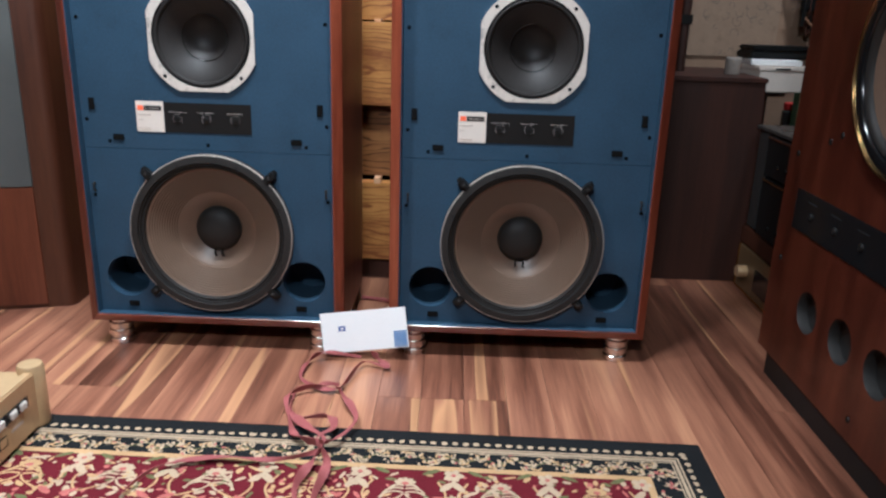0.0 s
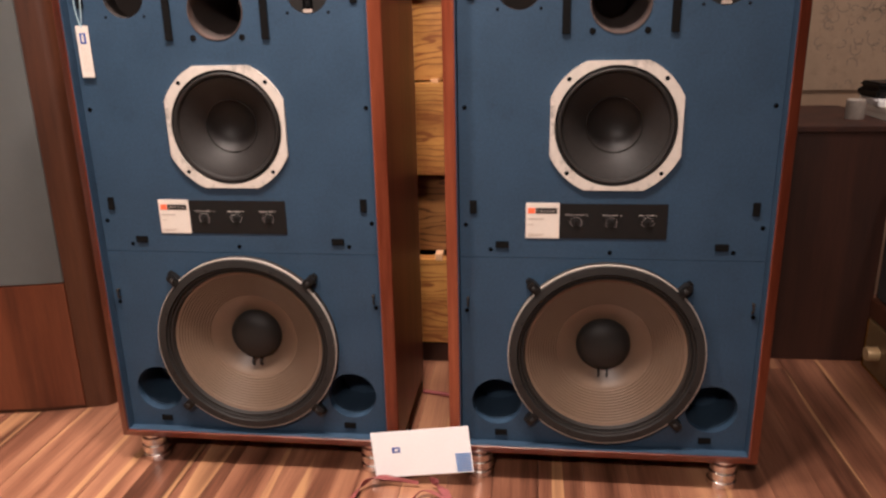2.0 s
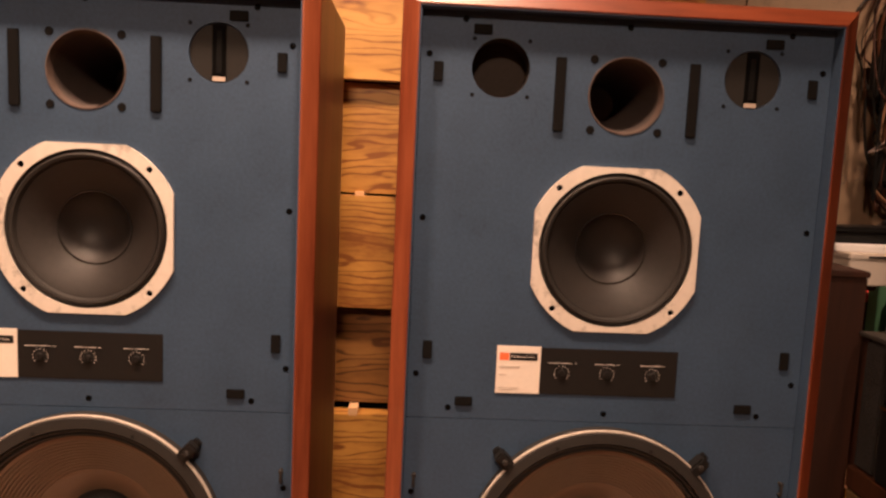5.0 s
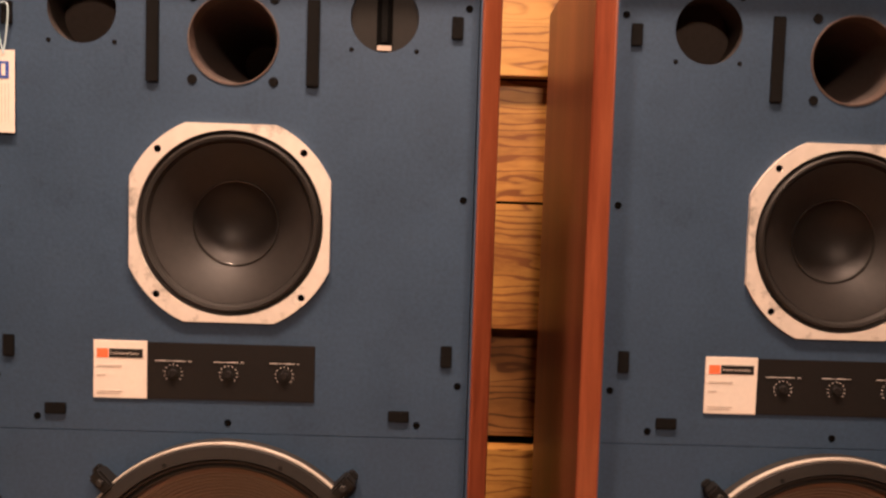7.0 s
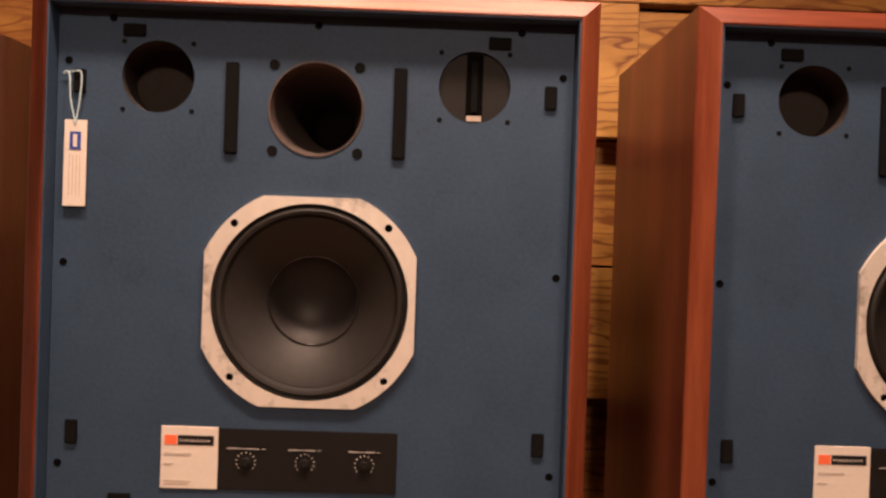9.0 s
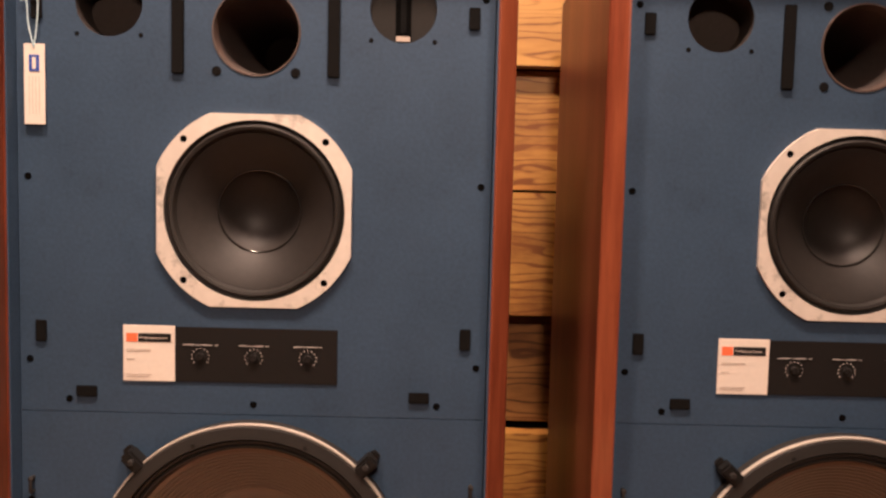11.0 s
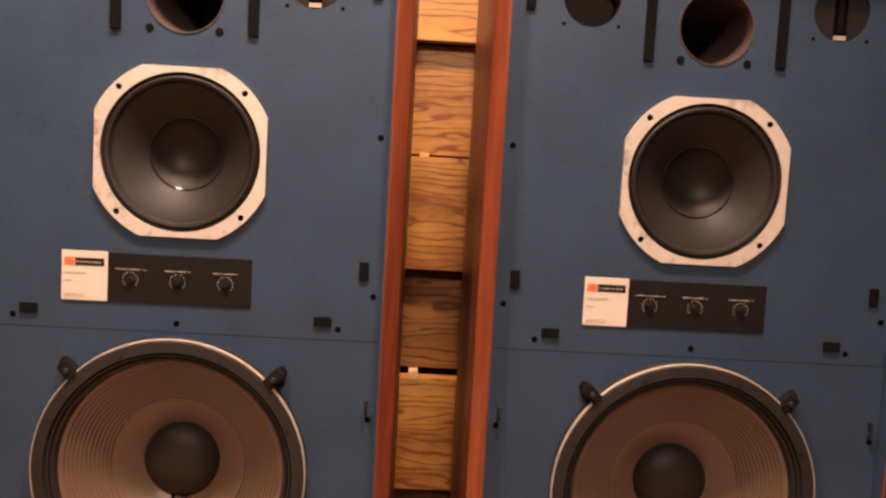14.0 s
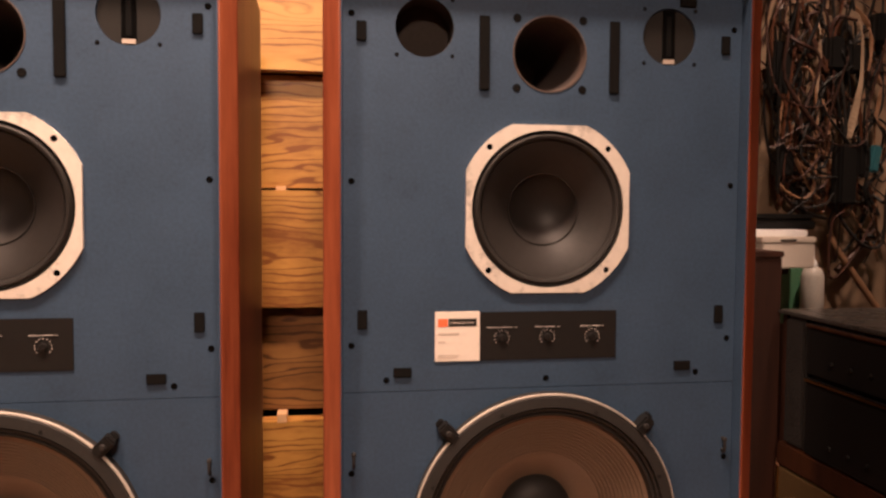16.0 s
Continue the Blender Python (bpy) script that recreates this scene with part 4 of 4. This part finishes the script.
tag = thing("hang_tag", "cream paper hang tag on a pale thread", "tag", pose(-0.8875, FRONT + REC - 0.004, 0.862))
part("paper", block(-0.0127, 0.0127, -0.001, 0.0, 0.0, 0.0975, 0.0003), PAPER, tag)
part("emblem", block(-0.0062, 0.0062, -0.0016, -0.001, 0.064, 0.084), BLUEINK, tag, "blue mark")
part("emblem_print", block(-0.0022, 0.0022, -0.0019, -0.0016, 0.067, 0.081), PAPER, tag)
for i in range(4):
    part("print_line", block(-0.0065 + 0.004 * i, -0.0058 + 0.004 * i, -0.0014, -0.001, 0.012, 0.058), INK, tag)
part("thread", tube(smooth_path([(0.0, -0.0018, 0.093), (-0.006, -0.002, 0.120), (-0.009, -0.001, 0.150), (-0.017, 0.001, 0.149), (-0.006, -0.001, 0.1515), (0.005, -0.002, 0.150), (0.004, -0.002, 0.120), (0.0, -0.0018, 0.093)], 6), 0.0009, 6), THREAD, tag, "pale blue thread")

ribbons = (
    ([(-0.226, 1.705, 0.03), (-0.205, 1.70, 0.012), (-0.180, 1.656, 0.010), (-0.242, 1.675, 0.014), (-0.286, 1.544, 0.010), (-0.371, 1.577, 0.012), (-0.377, 1.667, 0.012), (-0.34, 1.705, 0.022), (-0.251, 1.708, 0.012)], "wine-red ribbon loop lying on the floor"),
    ([(-0.286, 1.544, 0.014), (-0.262, 1.50, 0.016), (-0.222, 1.385, 0.026), (-0.262, 1.300, 0.026), (-0.330, 1.318, 0.022), (-0.366, 1.408, 0.016), (-0.387, 1.507, 0.012), (-0.324, 1.548, 0.018), (-0.280, 1.546, 0.02)], "wine-red ribbon loop across the rug's edge"),
    ([(-0.375, 1.505, 0.016), (-0.362, 1.420, 0.018), (-0.315, 1.345, 0.03), (-0.270, 1.290, 0.034), (-0.285, 1.22, 0.03), (-0.300, 1.150, 0.022), (-0.275, 1.05, 0.02)], "wine-red ribbon trailing over the rug"),
    ([(-0.335, 1.39, 0.022), (-0.280, 1.395, 0.026), (-0.262, 1.350, 0.028), (-0.285, 1.290, 0.036), (-0.255, 1.220, 0.03), (-0.262, 1.120, 0.022), (-0.250, 1.0, 0.02)], "wine-red ribbon tangle on the rug"),
    ([(-0.275, 1.255, 0.03), (-0.36, 1.235, 0.022), (-0.46, 1.240, 0.02), (-0.56, 1.205, 0.02), (-0.60, 1.12, 0.02)], "wine-red ribbon end lying on the rug"),
)
for pts, lab in ribbons:
    solid("ribbon", tube(smooth_path(pts, 10), 0.0006, flat=0.018), RIBBON, lab, "ribbon", group="tangled ribbon")
solid("floor_cord", tube(smooth_path([(-0.30, 2.125, 0.006), (-0.26, 2.118, 0.006), (-0.22, 2.105, 0.006), (-0.19, 2.075, 0.006), (-0.17, 2.08, 0.006)], 8), 0.0055, 8), RIBBON, "wine-red cord on the floor between the loudspeakers", "cord", soft=True)

# ---- patterned rug ----
RUGX0, RUGX1, RUGY0, RUGY1 = -1.78, 0.482, -0.80, 1.366
def wool(name, colour):
    return plain(name, colour, 0.95, vary=0.28, grain=420, bump=0.8, spec=0.05)
NAVY, CREAM, WINE, OCHRE, ROSEW, OLIVE = (wool("black_wool", (0.014, 0.014, 0.015)), wool("cream_wool", (0.42, 0.335, 0.215)), wool("wine_wool", (0.092, 0.012, 0.018)),
                                          wool("ochre_wool", (0.42, 0.29, 0.13)), wool("rose_wool", (0.34, 0.12, 0.10)), wool("olive_wool", (0.13, 0.13, 0.05)))
rug = thing("rug", "oriental wool rug with wine field and black floral border", "rug", Matrix.Translation((RUGX1, RUGY1, 0)) @ pose(0, 0, 0, 0, 0, -1.0) @ Matrix.Translation((-RUGX1, -RUGY1, 0)))
part("border", block(RUGX0, RUGX1, RUGY0, RUGY1, 0.0, 0.0095, 0.002), NAVY, rug, "black border")


def frame_band(inset, width, z0, z1):
    bm = bmesh.new()
    a, b = inset, inset + width
    box(bm, RUGX0 + a, RUGX1 - a, RUGY1 - b, RUGY1 - a, z0, z1)
    box(bm, RUGX0 + a, RUGX1 - a, RUGY0 + a, RUGY0 + b, z0, z1)
    box(bm, RUGX0 + a, RUGX0 + b, RUGY0 + b, RUGY1 - b, z0, z1)
    box(bm, RUGX1 - b, RUGX1 - a, RUGY0 + b, RUGY1 - b, z0, z1)
    return bm


for ins, w, m in ((0.056, 0.0035, CREAM), (0.0625, 0.0060, CREAM), (0.0715, 0.0025, CREAM), (0.124, 0.014, OCHRE)):
    part("line_band", frame_band(ins, w, 0.0095, 0.0100), m, rug)
part("field", block(RUGX0 + 0.140, RUGX1 - 0.140, RUGY0 + 0.140, RUGY1 - 0.140, 0.0095, 0.0099), WINE, rug, "wine-red field")


def blot(bm, x, y, rx, ry, turn, n=9, z=0.0103, wob=0.12):
    vs = []
    for i in range(n):
        a = 2 * math.pi * i / n
        k = 1 + rng.uniform(-wob, wob)
        u, v = rx * k * math.cos(a), ry * k * math.sin(a)
        vs.append(bm.verts.new((x + u * math.cos(turn) - v * math.sin(turn), y + u * math.sin(turn) + v * math.cos(turn), z + rng.uniform(0, 0.0003))))
    bm.faces.new(vs)


def blossom(light, deep, x, y, s):
    """Palmette: a lobed crown over nested drooping arcs, with scrolled leaves at its foot."""
    for k in range(5):
        a = math.pi * (k + 0.5) / 5
        blot(light, x + 0.40 * s * math.cos(a), y + s * (0.62 + 0.34 * math.sin(a)), 0.24 * s, 0.17 * s, a, 8, 0.0106, 0.15)
    blot(deep, x, y + 0.62 * s, 0.20 * s, 0.15 * s, 0, 8, 0.0110)
    for ring, (wide, top, fall) in enumerate(((0.75, 0.46, 0.34), (1.05, 0.18, 0.46), (1.22, -0.14, 0.50))):
        for k in (-1, 1):
            stroke(light, [(x + k * 0.05 * s, y + top * s), (x + k * 0.5 * wide * s, y + (top + 0.06) * s), (x + k * 0.88 * wide * s, y + (top - 0.35 * fall) * s), (x + k * wide * s, y + (top - fall) * s)], (0.17 - 0.02 * ring) * s)
            blot(light, x + k * wide * s, y + (top - fall) * s, 0.13 * s, 0.10 * s, 0.4 * k, 7, 0.0105)
    for k in (-1, 1):
        stroke(light, [(x + k * 0.05 * s, y - 0.25 * s), (x + k * 0.22 * s, y - 0.55 * s), (x + k * 0.55 * s, y - 0.80 * s), (x + k * 0.80 * s, y - 0.72 * s)], 0.12 * s)
        blot(light, x + k * 0.34 * s, y - 0.98 * s, 0.30 * s, 0.13 * s, k * -0.6, 7, wob=0.25)


def stroke(bm, pts, w, z=0.0102):
    p = smooth_path([(x, y, z) for x, y in pts], 5)
    for a, b in zip(p, p[1:]):
        d = (b - a).normalized()
        s = Vector((-d.y, d.x, 0)) * w / 2
        bm.faces.new([bm.verts.new(q) for q in (a - s, b - s, b + s, a + s)])


cream, ochre, rosy, olive = (bmesh.new() for _ in range(4))
# rows of dots along the edge, vine in the border
for k in range(int((RUGX1 - RUGX0 - 0.09) / 0.0215)):
    blot(cream, RUGX1 - 0.045 - 0.0215 * k, RUGY1 - 0.043 + rng.uniform(-0.001, 0.001), 0.0068, 0.0058, 0, 8, wob=0.25)
for k in range(60):
    blot(cream, RUGX1 - 0.043, RUGY1 - 0.055 - 0.0215 * k, 0.0058, 0.0068, 0, 8, wob=0.25)
for k in range(66):
    x = RUGX1 - 0.085 - 0.033 * k
    y = RUGY1 - 0.099 + 0.011 * (1 if k % 2 else -1)
    if x > RUGX0 + 0.1:
        stroke(olive, [(x, y), (x - 0.012, RUGY1 - 0.099), (x - 0.033, 2 * (RUGY1 - 0.099) - y)], 0.003)
        for q in range(20):
            a = rng.uniform(0, 6.3)
            d = rng.uniform(0.3, 1.7)
            blot(cream if q % 3 else rosy if q == 3 else ochre, x + 0.013 * d * math.cos(a), y + 0.010 * d * math.sin(a), 0.0052, 0.0024, a + 1.2, 6, wob=0.3)
    y = RUGY1 - 0.12 - 0.033 * k
    if y > 0.3:
        x = RUGX1 - 0.099 + 0.011 * (1 if k % 2 else -1)
        for q in range(10):
            a = rng.uniform(0, 6.3)
            d = rng.uniform(0.4, 1.5)
            blot(cream if q % 3 else rosy, x + 0.009 * d * math.cos(a), y + 0.012 * d * math.sin(a), 0.0060, 0.0028, a, 6, wob=0.3)
# field of palmettes, leaves and small flowers
for row in range(15):
    for col in range(12):
        x = RUGX1 - 0.235 - 0.175 * col + (0.085 if row % 2 else 0)
        y = RUGY1 - 0.205 - 0.135 * row
        if not RUGX0 + 0.19 < x < RUGX1 - 0.17:
            continue
        blossom(cream if (row + col) % 3 else ochre, rosy, x, y, 0.034 + rng.uniform(-0.004, 0.005))
        for q in range(2):
            sx = 1 if q else -1
            stroke(ochre, [(x + sx * 0.02, y - 0.03), (x + sx * 0.055, y - 0.045), (x + sx * 0.075, y - 0.01), (x + sx * 0.06, y + 0.03)], 0.0045)
            blot(cream, x + sx * 0.078, y + 0.018, 0.020, 0.008, 0.9 * sx, 7)
            blot(rosy, x + sx * 0.066, y - 0.050, 0.017, 0.007, -0.6 * sx, 7)
            blot(olive, x + sx * 0.045, y + 0.060, 0.018, 0.006, 0.5 * sx, 7)
        for k in range(5):
            a = 2 * math.pi * k / 5
            blot(cream, x + 0.088 + 0.012 * math.cos(a), y + 0.052 + 0.012 * math.sin(a), 0.0085, 0.0075, a, 7)
        blot(rosy, x + 0.088, y + 0.052, 0.005, 0.005, 0, 7, 0.0109)
for k in range(9000):
    x, y = rng.uniform(RUGX0 + 0.15, RUGX1 - 0.15), rng.uniform(RUGY0 + 0.15, RUGY1 - 0.15)
    a = rng.uniform(0, 6.3)
    blot((cream, rosy, ochre, cream, ochre, olive)[k % 6], x, y, rng.uniform(0.004, 0.013), rng.uniform(0.003, 0.006), a, 7, 0.0100)
for bm, m, lab in ((cream, CREAM, "cream flowers and dots"), (ochre, OCHRE, "ochre stems"), (rosy, ROSEW, "rose petals"), (olive, OLIVE, "olive leaves")):
    tagged(part("flower_pattern", bm, m, rug, lab), kind="stuff")

# ---- floor of narrow strips ----
floor = solid("floor", block(-2.70, 1.90, -1.78, 2.96, -0.06, -0.0015), BLACK, "strip wood floor in brown and cream tones", "floor", kind="structure")
SW, SL = 0.0975, 1.20
strips = {}
for k in range(-28, 20):
    x = 0.0030 + SW * k
    shift = (0.0, 0.44, 0.81)[((k + 2) // 3) % 3]
    y = 1.533 + shift - 4 * SL
    while y < 2.96:
        y0, y1 = max(y, -1.78), min(y + SL, 2.96)
        if y1 - y0 > 0.02 and x + SW < 1.90 and x > -2.70:
            key = (round(y1 - y0, 3))
            if key not in strips:
                bm = bmesh.new()
                e = 0.0006
                lo = [bm.verts.new((a, b, -0.0015)) for a, b in ((0.0002, 0.0002), (SW - 0.0002, 0.0002), (SW - 0.0002, y1 - y0 - 0.0002), (0.0002, y1 - y0 - 0.0002))]
                hi = [bm.verts.new((a, b, 0.0)) for a, b in ((e, e), (SW - e, e), (SW - e, y1 - y0 - e), (e, y1 - y0 - e))]
                bm.faces.new(hi)
                for i in range(4):
                    bm.faces.new((lo[i], lo[(i + 1) % 4], hi[(i + 1) % 4], hi[i]))
                strips[key] = mesh_of("floor_strip", bm, FLOOR)
            part("floor_strip", strips[key], None, floor, at=(x, y0, 0))
        y += SL
